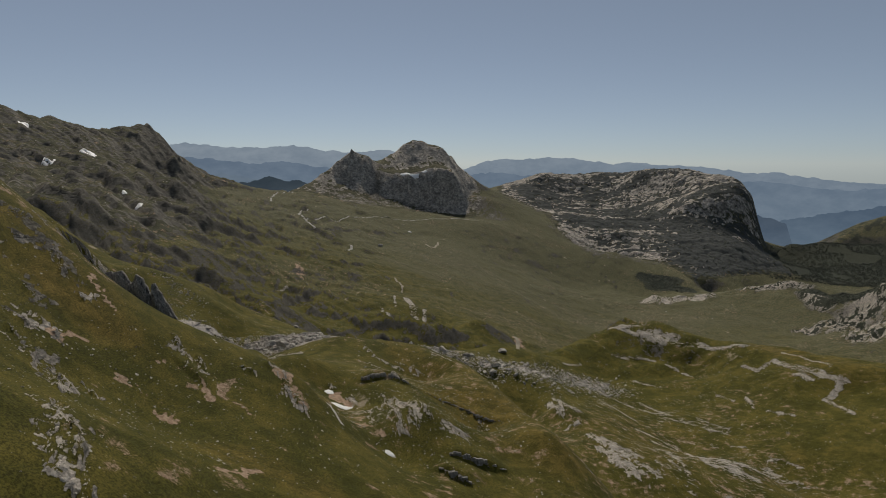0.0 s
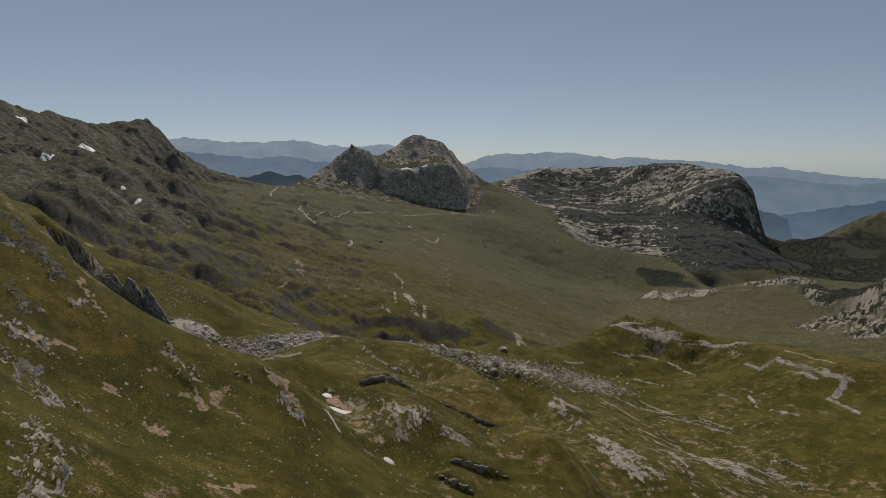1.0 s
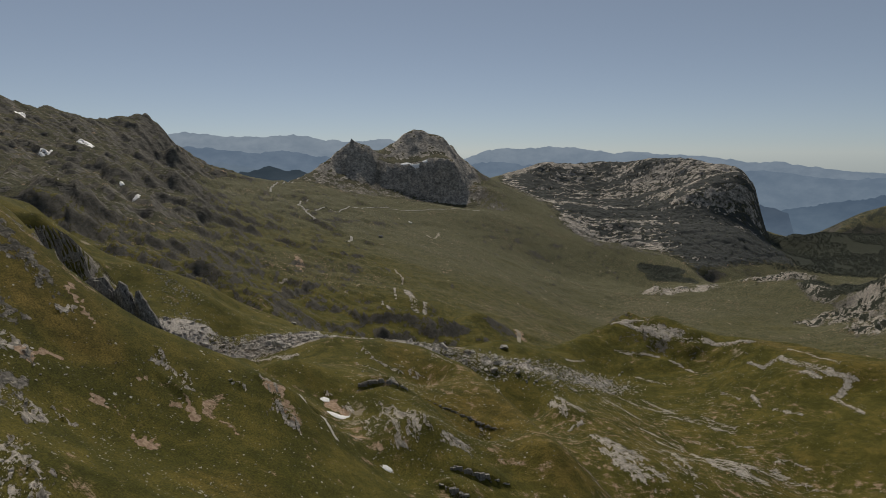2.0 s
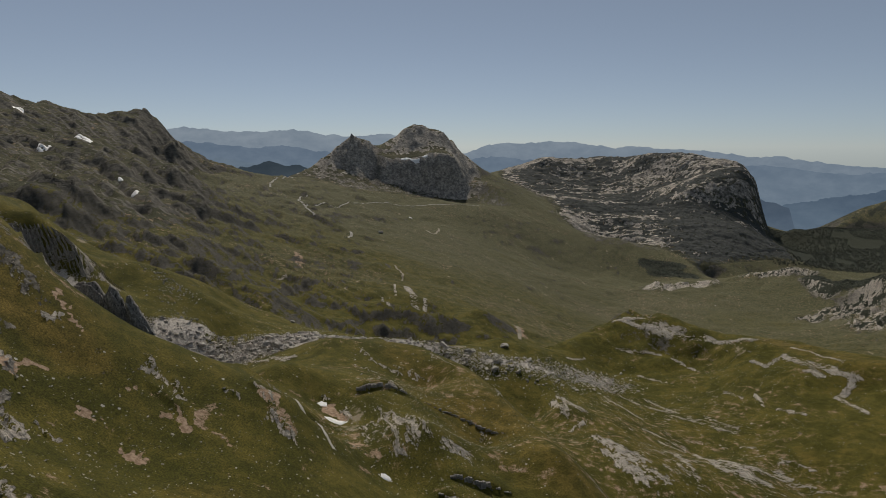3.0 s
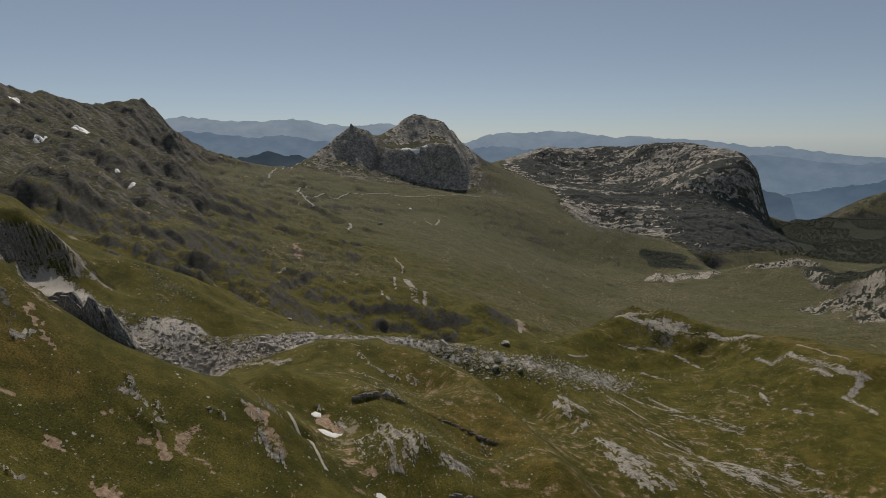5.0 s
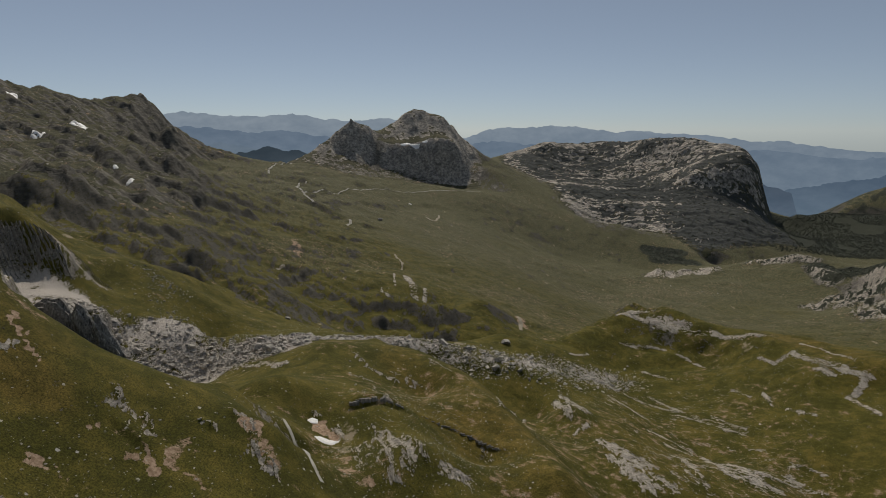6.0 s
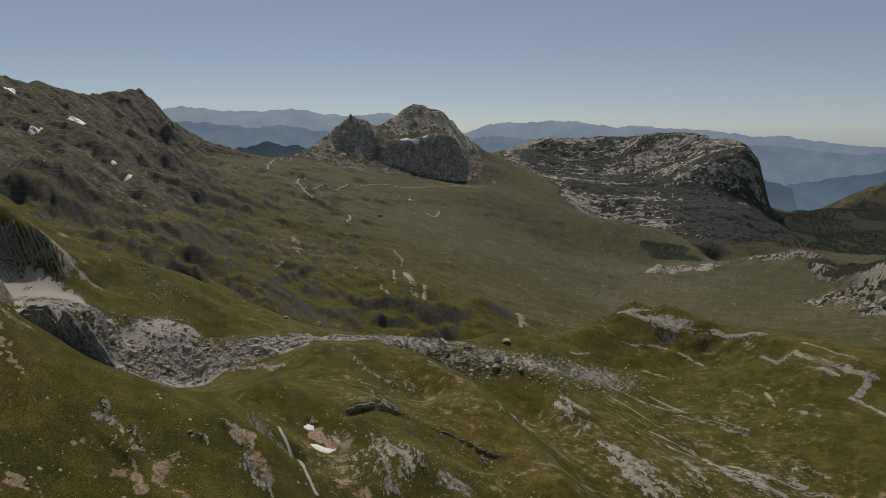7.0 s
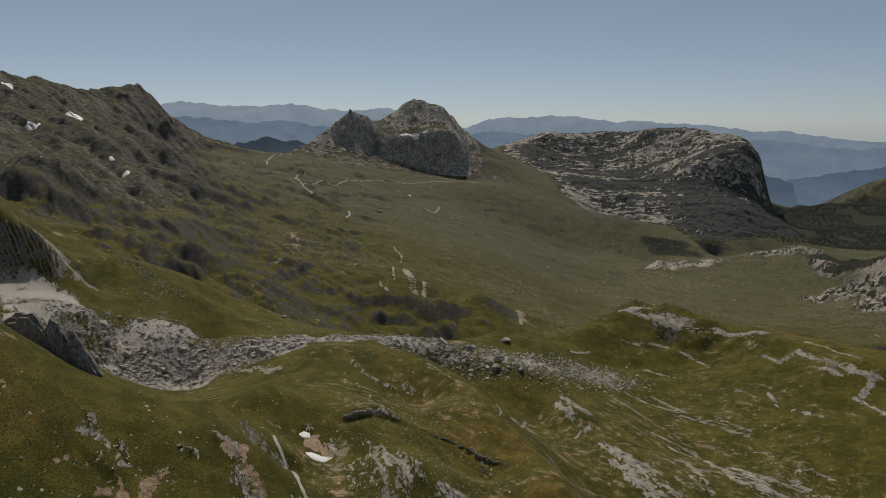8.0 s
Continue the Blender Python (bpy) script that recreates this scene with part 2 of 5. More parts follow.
spots([(-268, 679, 276), (-259, 796, 247), (-218, 853, 218), (-172, 855, 227), (-166, 619, 256), (-240, 1105, 243), (-341, 1113, 262), (-193, 1305, 230)])  # valley west
spots([(99, 813, 160), (126, 1231, 145), (290, 1267, 79), (344, 1788, 58), (-95, 1785, 207), (-22, 1615, 193), (207, 963, 116), (178, 1556, 121)])  # valley mid
spots([(593, 1270, 53), (766, 1271, 53), (807, 1167, 83), (444, 889, 81), (622, 830, 96), (496, 2190, 80), (603, 2145, 44), (599, 1822, 12), (444, 1481, 53)])  # valley east
spots([(-319, 1470, 267), (-367, 1630, 280), (-503, 1857, 313), (-605, 1979, 330), (-452, 2079, 299)])  # pass
spots([(-210, 1892, 259), (-148, 1966, 234), (28, 1964, 222), (141, 2068, 213), (269, 2597, 262), (161, 2374, 270)])  # apron
line([(556, 1715, 33), (627, 1657, 52), (705, 1629, 61), (787, 1615, 74), (831, 1617, 89), (909, 1574, 101), (925, 1529, 96), (914, 1453, 89), (918, 1352, 118), (923, 1296, 148), (1185, 1259, 119)])  # white rocks
spots([(919, 1468, 74), (889, 1308, 86), (844, 1185, 89), (782, 1389, 60)])  # white rocks foot
spots([(820, 1934, -5), (1011, 1962, -16), (1151, 1813, -10), (1283, 1813, -10)])  # behind white
spots([(1536, 2792, 41), (1674, 2793, 51), (1800, 2792, 44), (1971, 2792, 41), (1809, 3155, -37), (2094, 3155, -37), (1389, 2338, 1), (1600, 2338, 1), (1304, 2341, 22)])  # forest
line([(2088, 3381, -28), (2274, 3537, 22), (2418, 3618, 69), (2573, 3667, 101), (2832, 3701, 131)])  # far right hill
line([(2486, 3965, -131), (2875, 4111, -151), (3208, 4111, -151)])  # far right lee
line([(-1630, 1037, 578), (-1037, 1513, 531), (-1010, 1570, 515), (-977, 1630, 516), (-958, 1644, 506), (-925, 1687, 494), (-865, 1776, 491), (-849, 1792, 500), (-829, 1808, 502), (-791, 1817, 463), (-770, 1820, 424), (-733, 1822, 384), (-682, 1833, 360), (-607, 1876, 344)])  # west crest
spots([(-738, 1200, 400), (-710, 1276, 419), (-496, 1027, 332), (-481, 763, 354), (-412, 801, 317), (-359, 839, 298), (-410, 1150, 298), (-643, 924, 376), (-604, 1073, 372), (-695, 1345, 400), (-694, 1521, 373), (-672, 1562, 345), (-651, 1574, 324), (-898, 1352, 447), (-431, 664, 335), (-385, 622, 319), (-622, 667, 385)])  # west face
line([(-1630, 1926, 326), (-1037, 2222, 252), (-741, 2370, 207), (-489, 2519, 178)])  # behind west
line([(-556, 2198, 295), (-451, 2264, 340), (-417, 2307, 380), (-380, 2333, 410), (-356, 2344, 437), (-337, 2355, 458), (-301, 2366, 431), (-271, 2380, 421), (-237, 2390, 385)])  # peak a
line([(-410, 2266, 352), (-357, 2271, 334), (-340, 2278, 356), (-287, 2277, 326), (-261, 2277, 304)])  # peak a wall
line([(-204, 2453, 411), (-174, 2488, 448), (-152, 2507, 474), (-120, 2524, 493), (-87, 2531, 491), (-54, 2529, 477), (2, 2520, 462), (35, 2499, 418), (68, 2477, 367), (90, 2465, 335), (118, 2453, 300)])  # peak b
line([(-246, 2333, 355), (-194, 2324, 339), (-132, 2324, 339), (-60, 2332, 347), (2, 2350, 367), (38, 2363, 354)])  # peak b brow
spots([(-178, 2389, 379), (-94, 2405, 389), (-9, 2422, 400)])  # peak b meadow
line([(-233, 2291, 297), (-172, 2294, 287), (-90, 2297, 274), (-18, 2301, 262), (45, 2309, 232), (80, 2360, 275), (117, 2437, 292)])  # peak b wall
line([(-428, 2615, 285), (-211, 2823, 275), (40, 2822, 263)])  # peaks back
line([(-370, 2137, 287), (-274, 2135, 268), (-121, 2117, 250), (30, 2128, 221)])  # peak screes
line([(286, 2980, 262), (360, 3063, 283), (430, 3127, 307), (466, 3177, 334), (490, 3180, 350), (532, 3193, 355), (578, 3191, 341), (700, 3205, 335), (799, 3208, 352), (852, 3190, 335), (892, 3159, 322), (924, 3146, 339), (961, 3134, 359), (1040, 3120, 367), (1145, 3106, 375), (1202, 3075, 365), (1231, 3042, 347), (1237, 3010, 329), (1265, 2981, 337), (1286, 2949, 320), (1291, 2916, 295), (1307, 2870, 291), (1329, 2841, 297), (1343, 2810, 286), (1359, 2797, 247)])  # east top
line([(1332, 2690, 173), (1319, 2640, 115), (1277, 2590, 109), (1185, 2560, 140), (1075, 2550, 163), (978, 2540, 182)])  # east cliff
line([(1002, 2610, 231), (1102, 2630, 247), (1230, 2650, 257), (1288, 2670, 249), (1330, 2720, 250)])  # east cliff brow
line([(1347, 2612, 36), (1486, 2861, -4), (1627, 3109, -45)])  # east lee
line([(1395, 2914, 282), (1448, 3048, 276)])  # east rim
line([(304, 2819, 246), (408, 2589, 203), (415, 2300, 165), (449, 2205, 125), (537, 2157, 97), (625, 2125, 84), (716, 2109, 73), (761, 2047, 60), (779, 1924, 37), (956, 2043, 33), (1124, 2118, 29), (1201, 2116, 20)])  # east edge
spots([(492, 2544, 197), (704, 2966, 222), (871, 2737, 189), (965, 2355, 127), (652, 2296, 134), (891, 2508, 155), (1065, 2293, 114), (435, 2938, 239), (586, 3045, 252), (799, 3030, 253), (1000, 2987, 268), (1105, 2911, 259)])  # east slope
line([(384, 3710, 197), (1037, 4000, 178), (1926, 3704, -133), (2370, 3111, -133), (1556, 3037, -15)])  # behind east
spots([(-2963, 3704, 104), (-1481, 4296, 15), (0, 4667, 44), (1481, 4741, -267), (2667, 4296, -341), (3852, 3259, -267), (-3852, 0, 548), (3852, 0, 178), (0, -3704, 474), (-2667, -2667, 548), (2667, -2667, 326), (-2222, 1481, 593), (2370, 1333, 74), (1333, 2222, 0), (1926, 2000, 0)])  # horizon land

SITES = np.array(SITES, float)
_gap = np.hypot(SITES[:, None, 0] - SITES[None, :, 0], SITES[:, None, 1] - SITES[None, :, 1])
_near = np.sort(_gap, 1)[:, 1:3].mean(1)
SITES, _near = SITES[_near > 0.3], _near[_near > 0.3]
ROUND = 0.2 * _near + 0.6


def _solve_land():
    n = len(SITES)
    gap = np.hypot(SITES[:, None, 0] - SITES[None, :, 0], SITES[:, None, 1] - SITES[None, :, 1])
    a = np.zeros((n + 3, n + 3))
    a[:n, :n] = np.sqrt(gap ** 2 + ROUND[None, :] ** 2)
    a[:n, :n] += np.diag(0.03 * ROUND)
    flat = np.c_[np.ones(n), SITES[:, :2] / 1000]
    a[:n, n:], a[n:, :n] = flat, flat.T
    return np.linalg.solve(a, np.r_[SITES[:, 2], 0, 0, 0])


def land(x, y):
    """The smooth height of the land."""
    x, y = np.asarray(x, np.float32).ravel(), np.asarray(y, np.float32).ravel()
    w = LAND_W.astype(np.float32)
    sx, sy, rr = SITES[:, 0].astype(np.float32), SITES[:, 1].astype(np.float32), (ROUND ** 2).astype(np.float32)
    out = np.empty(len(x), np.float32)
    for i in range(0, len(x), 8192):
        u, v = x[i:i + 8192], y[i:i + 8192]
        k = (u[:, None] - sx) ** 2
        k += (v[:, None] - sy) ** 2
        k += rr
        np.sqrt(k, out=k)
        out[i:i + 8192] = k @ w[:-3] + w[-3] + w[-2] * u / 1000 + w[-1] * v / 1000
    return out.astype(float)


LAND_W = _solve_land()

HILL_ROCK = [(-20.8, 199.6, -10.6, 171.1, 1.1), (-18.6, 194.1, -11.9, 173.6, 1), (-16.5, 197.5, -8.1, 174.9, 1), (-12.1, 190.6, -6, 174.3, 0.8), (-11.5, 194.1, -3.3, 177, 0.7), (-21.1, 189.4, -15.8, 176.3, 0.6), (-23.6, 186, -18.7, 173.7, 0.7), (-25.3, 244.6, -16.4, 214, 0.6), (-34.5, 252.3, -27.3, 252.6, 0.8), (-30.1, 267, -17.9, 265.2, 0.9), (-20.6, 270.9, -8.1, 266, 0.8), (-35.9, 277, -26.6, 265.1, 0.7), (12.2, 213.2, 15.7, 208.1, 0.5), (27.2, 263.2, 45.8, 358.4, 0.8), (0.2, 177.6, 8.8, 179.8, 1.2), (21.3, 259.9, 21.7, 241.6, 0.6), (-30.6, 200.7, -27.9, 194, 0.8), (-5.2, 284.3, 4.1, 266.4, 0.5), (-39.2, 207.4, -36.5, 205.8, 0.8)]
SLOPE_ROCK = [(-75.6, 107.3, -70.9, 106.3, 0.6), (-70, 104.9, -60.7, 96.9, 1.2), (-68.3, 106.5, -61.6, 102.1, 0.9), (-55.5, 87.2, -47.4, 72.5, 0.5), (-54.4, 87.1, -48.7, 75.8, 0.4), (-50.8, 81.9, -44.9, 75.2, 0.6), (-47.4, 77.3, -44.7, 73.7, 0.8), (-48, 73.1, -43.9, 69, 0.5), (-44.4, 68.6, -41.1, 67.3, 0.8), (-44, 73.5, -40.8, 68.3, 0.6), (-64.8, 109.3, -62.2, 108, 0.5), (-47.9, 82.5, -46.7, 82.1, 0.6), (-93.8, 138.5, -92.3, 138.8, 1), (-90.9, 144.6, -83.7, 139, 1.4), (-79.5, 135.6, -78, 137.2, 0.8), (-84.2, 126.3, -81.8, 125.3, 1.4), (-77.8, 113.5, -75.8, 114.2, 1), (-78.2, 119, -74.1, 118.1, 0.9), (-100.3, 145.1, -99, 148.8, 1.6)]
SLOPE_FOOT_ROCK = [(-63.4, 144.9, -58, 138.9, 0.7), (-57.2, 143.2, -53.5, 139.4, 0.7), (-44.7, 155.4, -40.2, 153.5, 0.9), (-39, 149.3, -32.5, 145.2, 1.1), (-50.4, 148.1, -46.2, 148.3, 0.6), (-41, 152.2, -38.2, 150.3, 0.6)]
BASIN_ROCK = [(79.3, 324, 95, 298.7, 4.5), (81.5, 306.3, 91.8, 280.8, 4.5), (72.8, 386.3, 79.5, 356.8, 3.2), (66.8, 380.7, 68.9, 350.3, 2.6), (107.5, 408, 122.8, 382.6, 1.6), (95.6, 483.8, 111.8, 495.2, 1.6), (98.8, 459.1, 115.6, 430.7, 2.6), (121.8, 425.6, 147.5, 403.6, 1.6), (138.2, 429.7, 151.3, 402.5, 1.4), (145.6, 398.7, 172.8, 367.6, 1.3), (153.6, 392.3, 174.3, 377.9, 1), (165.2, 393.9, 176.5, 372.1, 0.9), (115.5, 360.3, 136.6, 349, 1.6), (119.7, 345.1, 133.2, 340.3, 1.4), (119.9, 322.2, 118.5, 295.4, 2), (139.7, 341.3, 135.4, 300.9, 2.4), (147.5, 332.2, 146.8, 302.7, 3.2), (138.2, 301.3, 155.9, 294.4, 3.4), (149.4, 308.1, 175.3, 314, 3.2)]
BASIN_SIDE_ROCK = [(172.6, 319.5, 184.3, 306.2, 2), (187.2, 325.6, 192.6, 319.5, 1.3), (177.6, 328.9, 185.7, 328.1, 1), (167.3, 349.1, 175.8, 346.9, 0.8), (142.5, 516, 175, 505.2, 1), (180.3, 495.5, 193.6, 474.5, 1.6), (149.7, 479.1, 167.2, 458.1, 1.6), (204.2, 409.4, 201, 391.1, 1.2), (206.5, 383.9, 215.3, 370.7, 2), (191.2, 423.5, 196.1, 409.2, 1.4), (69.1, 335.6, 78.6, 345.6, 1.8), (95.4, 291.9, 101.7, 281.4, 2.4)]
RIDGE_ROCK = [(151.5, 550.7, 175.9, 553, 4), (156.1, 549.6, 187.2, 515.9, 4), (179.2, 533.6, 196.8, 516.1, 3.5), (187.2, 515.9, 205.3, 505.4, 3), (210.3, 507.1, 235.4, 478.4, 4), (222, 451.1, 225.6, 436.9, 2), (229.2, 438.9, 240.8, 443.5, 2.6), (238.7, 439.5, 250.8, 404.5, 3.4), (239.1, 414, 243.4, 402.2, 2.2), (250.3, 403.7, 259.7, 391.6, 2.6), (257.5, 393.4, 245.6, 383.9, 2.4), (241.4, 382.4, 242.9, 359.3, 2.6), (253.9, 460.3, 260.4, 409.6, 1.2)]
KNOLL_ROCK = [(-55, 934, -40, 862, 6), (-43, 870, -29, 774, 6), (-26, 883, -25, 764, 3), (-75, 952, -66, 860, 2), (-85, 853, -68, 771, 2.5), (-232, 870, -220, 885, 2.0), (-46, 386, -28, 403, 8)]
FAR_ROCK = [(545, 1600, 674, 1600, 34), (788, 1605, 892, 1545, 30), (872, 1490, 855, 1390, 24), (760, 1290, 820, 1316, 26), (829, 1260, 900, 1312, 48), (793, 1143, 900, 1190, 48), (-90, 296, -77, 280, 2.0), (-78, 287, -62, 266, 1.8)]
BUSH = [(632, 1940, 713, 1930, 34), (645, 1890, 724, 1850, 34), (893, 1500, 905, 1420, 26), (900, 1400, 960, 1330, 30)]
ROCK = HILL_ROCK + SLOPE_ROCK + SLOPE_FOOT_ROCK + BASIN_ROCK + BASIN_SIDE_ROCK + RIDGE_ROCK + KNOLL_ROCK + FAR_ROCK
SCREE = [(-141, 295, -116, 303, 16), (-126, 321, -100, 315, 13), (-100, 315, -70, 303, 11), (-70, 303, -56, 368, 9), (-23, 406, 35, 416, 9), (35, 416, 126, 458, 8), (-152, 294, -130, 323, 24), (-134, 224, -184, 314, 16), (-204, 324, -150, 306, 10), (-152, 288, -120, 298, 18), (-171, 295, -157, 309, 12), (-399, 632, -391, 654, 26), (417, 2311, 517, 2078, 40), (514, 2065, 770, 2097, 34), (304, 2816, 451, 2504, 40), (-727, 1644, -669, 1659, 30), (-379, 2194, -275, 2137, 30)]
SCREE += [(-420, 2195, -250, 2155, 50), (-260, 2180, -60, 2215, 55), (-60, 2215, 70, 2190, 50), (120, 2380, 190, 2260, 50), (-268, 2246, -49, 2280, 26), (-60, 2311, -29, 2294, 20)]
DIRT = [(-60.6, 134.5, -56.9, 135.5, 1.5), (-56.8, 135.2, -50.8, 132.5, 1.6), (-51.2, 140.9, -47.4, 136.5, 1.5), (-49.7, 132.9, -42.6, 133.9, 1.1), (-61.5, 120.1, -59.8, 120.1, 0.8), (-38.4, 152.8, -33.1, 147.5, 0.9), (-27.2, 158, -20.6, 167.5, 3), (-26.3, 176.3, -18.2, 167.4, 2.2), (-37.3, 201.8, -31.2, 195.1, 2), (-43.9, 154.6, -38.2, 150.3, 0.8), (-56.9, 142.7, -54.2, 139.8, 0.9), (-83.1, 144.8, -73.6, 139.1, 0.8), (-61.9, 119.3, -60.3, 120.6, 0.8), (-74.1, 118.1, -72.8, 123, 1), (-65, 112.3, -62.8, 112.9, 0.8), (-37.6, 98.3, -33.4, 105.8, 1.2), (-54.9, 118, -52.3, 115.5, 0.7)]
DIRT += [(103, 860, 105, 829, 8), (-234, 1010, -213, 937, 7)]
TAWNY = [(-21, 287, 22, 218, 12), (-5, 239, 31, 180, 12), (-98, 148, -80, 147, 8), (-82, 135, -71, 134, 6), (250, 480, 270, 392, 14), (-40, 111, -24, 113, 6)]
PEAK_A = [(-552, 2183), (-427, 2137), (-346, 2104), (-252, 2103), (-237, 2297), (-238, 2397), (-289, 2615), (-522, 2615)]
PEAK_B = [(-242, 2103), (-119, 2086), (30, 2097), (129, 2188), (144, 2451), (90, 2822), (-236, 2823), (-238, 2397), (-237, 2297)]
EAST = [(304, 2819), (408, 2589), (415, 2300), (449, 2205), (537, 2157), (625, 2125), (716, 2109), (761, 2047), (779, 1924), (956, 2043), (1124, 2118), (1201, 2116), (1334, 2573), (1556, 2963), (1333, 3481), (667, 3556), (300, 3420), (255, 3000)]
WEST = [(-489, 652), (-370, 830), (-400, 1126), (-637, 1574), (-607, 1876), (-667, 2222), (-1333, 2222), (-1778, 1037), (-889, 519)]
MEADOW = [(60, 900, 300, 1250, 160), (250, 1250, 700, 1350, 170), (0, 1300, 250, 1900, 190), (100, 700, 300, 900, 90), (600, 1150, 750, 1400, 130)]
CRUMBLE = [(-97, 147, -84, 139, 2.0), (-101, 144, -98, 149, 2.2), (-85, 127, -80, 123, 1.6), (-79, 114, -74, 117, 1.3), (-91, 141, -95, 139, 1.2), (-71, 106, -65, 101, 1.0)]
DARK_ROCK = [(-232, 330, -184, 316, 9), (-204, 360, -178, 347, 6)]


# ---- grain of the land ----
def value_noise(x, y, seed):
    xi, yi = np.floor(x).astype(np.int64), np.floor(y).astype(np.int64)
    u, v = x - xi, y - yi
    u, v = u * u * u * (u * (u * 6 - 15) + 10), v * v * v * (v * (v * 6 - 15) + 10)

    def corner(i, j):
        h = (i * 374761393 + j * 668265263 + seed * 362437) & 0x7FFFFFFF
        h = ((h ^ (h >> 13)) * 1274126177) & 0x7FFFFFFF
        return ((h ^ (h >> 16)) & 0xFFFF) / 32767.5 - 1.0

    a = corner(xi, yi) * (1 - u) + corner(xi + 1, yi) * u
    b = corner(xi, yi + 1) * (1 - u) + corner(xi + 1, yi + 1) * u
    return a * (1 - v) + b * v


def fbm(x, y, size, octaves, seed, spacing=None, rough=0.5, ridged=False):
    """Noise of several octaves; those finer than the mesh's spacing fade out."""
    out, amp = np.zeros(np.shape(x)), 1.0
    for k in range(octaves):
        c, s = math.cos(0.7 * k), math.sin(0.7 * k)
        n = value_noise((c * x - s * y) / size, (s * x + c * y) / size, seed + 17 * k)
        if ridged:
            n = 0.62 - 2.0 * np.abs(n)
        fade = 1.0 if spacing is None else np.clip(size / (2.0 * spacing) - 0.5, 0, 1)
        out += amp * fade * n
        size, amp = size * 0.5, amp * rough
    return out


def smooth(a, low, high):
    s = np.clip((a - low) / (high - low), 0, 1)
    return s * s * (3 - 2 * s)


def strips(x, y, places):
    """How far inside soft-edged strips, each from one place to another with a half width."""
    out = np.zeros(np.shape(x))
    for x0, y0, x1, y1, w in places:
        near = (np.abs(x - (x0 + x1) / 2) < abs(x1 - x0) / 2 + 2 * w) & (np.abs(y - (y0 + y1) / 2) < abs(y1 - y0) / 2 + 2 * w)
        if not near.any():
            continue
        u, v = x[near], y[near]
        s = np.clip(((u - x0) * (x1 - x0) + (v - y0) * (y1 - y0)) / ((x1 - x0) ** 2 + (y1 - y0) ** 2 + 1e-6), 0, 1)
        far = np.hypot(u - x0 - s * (x1 - x0), v - y0 - s * (y1 - y0))
        out[near] = np.maximum(out[near], 1 - smooth(far, 0.4 * w, 1.6 * w))
    return out


def inside(x, y, outline):
    """Distance to an outline in plan, positive within it."""
    x, y = np.asarray(x, float), np.asarray(y, float)
    far, odd = np.full(x.shape, 1e9), np.zeros(x.shape, bool)
    for (x0, y0), (x1, y1) in zip(outline, outline[1:] + outline[:1]):
        s = np.clip(((x - x0) * (x1 - x0) + (y - y0) * (y1 - y0)) / ((x1 - x0) ** 2 + (y1 - y0) ** 2), 0, 1)
        far = np.minimum(far, np.hypot(x - x0 - s * (x1 - x0), y - y0 - s * (y1 - y0)))
        odd ^= ((y0 > y) != (y1 > y)) & (x < (x1 - x0) * (y - y0) / (y1 - y0 + 1e-9) + x0)
    return np.where(odd, far, -far)


def weights(x, y):
    """Shares of the regions: near ground, ledgy mid ground, karst massif, western mountain, peaks, pine woods."""
    reach = np.hypot(x, y)
    karst = smooth(inside(x, y, EAST), -30, 50)
    west = smooth(inside(x, y, WEST), -60, 90)
    peaks = smooth(np.maximum(inside(x, y, PEAK_A), inside(x, y, PEAK_B)), -20, 30)
    wood = smooth(x - 0.42 * y, 60, 220) * smooth(y, 1950, 2250) * (1 - smooth(y, 3150, 3300)) * (1 - karst)
    mid = smooth(reach, 420, 640) * (1 - karst) * (1 - peaks)
    calm = strips(x, y, MEADOW)
    return reach, mid * (1 - 0.85 * calm) * (1 - wood) * (1 - 0.8 * smooth(reach, 1500, 2300) * smooth(x, -350, -150)), karst, west, peaks, wood


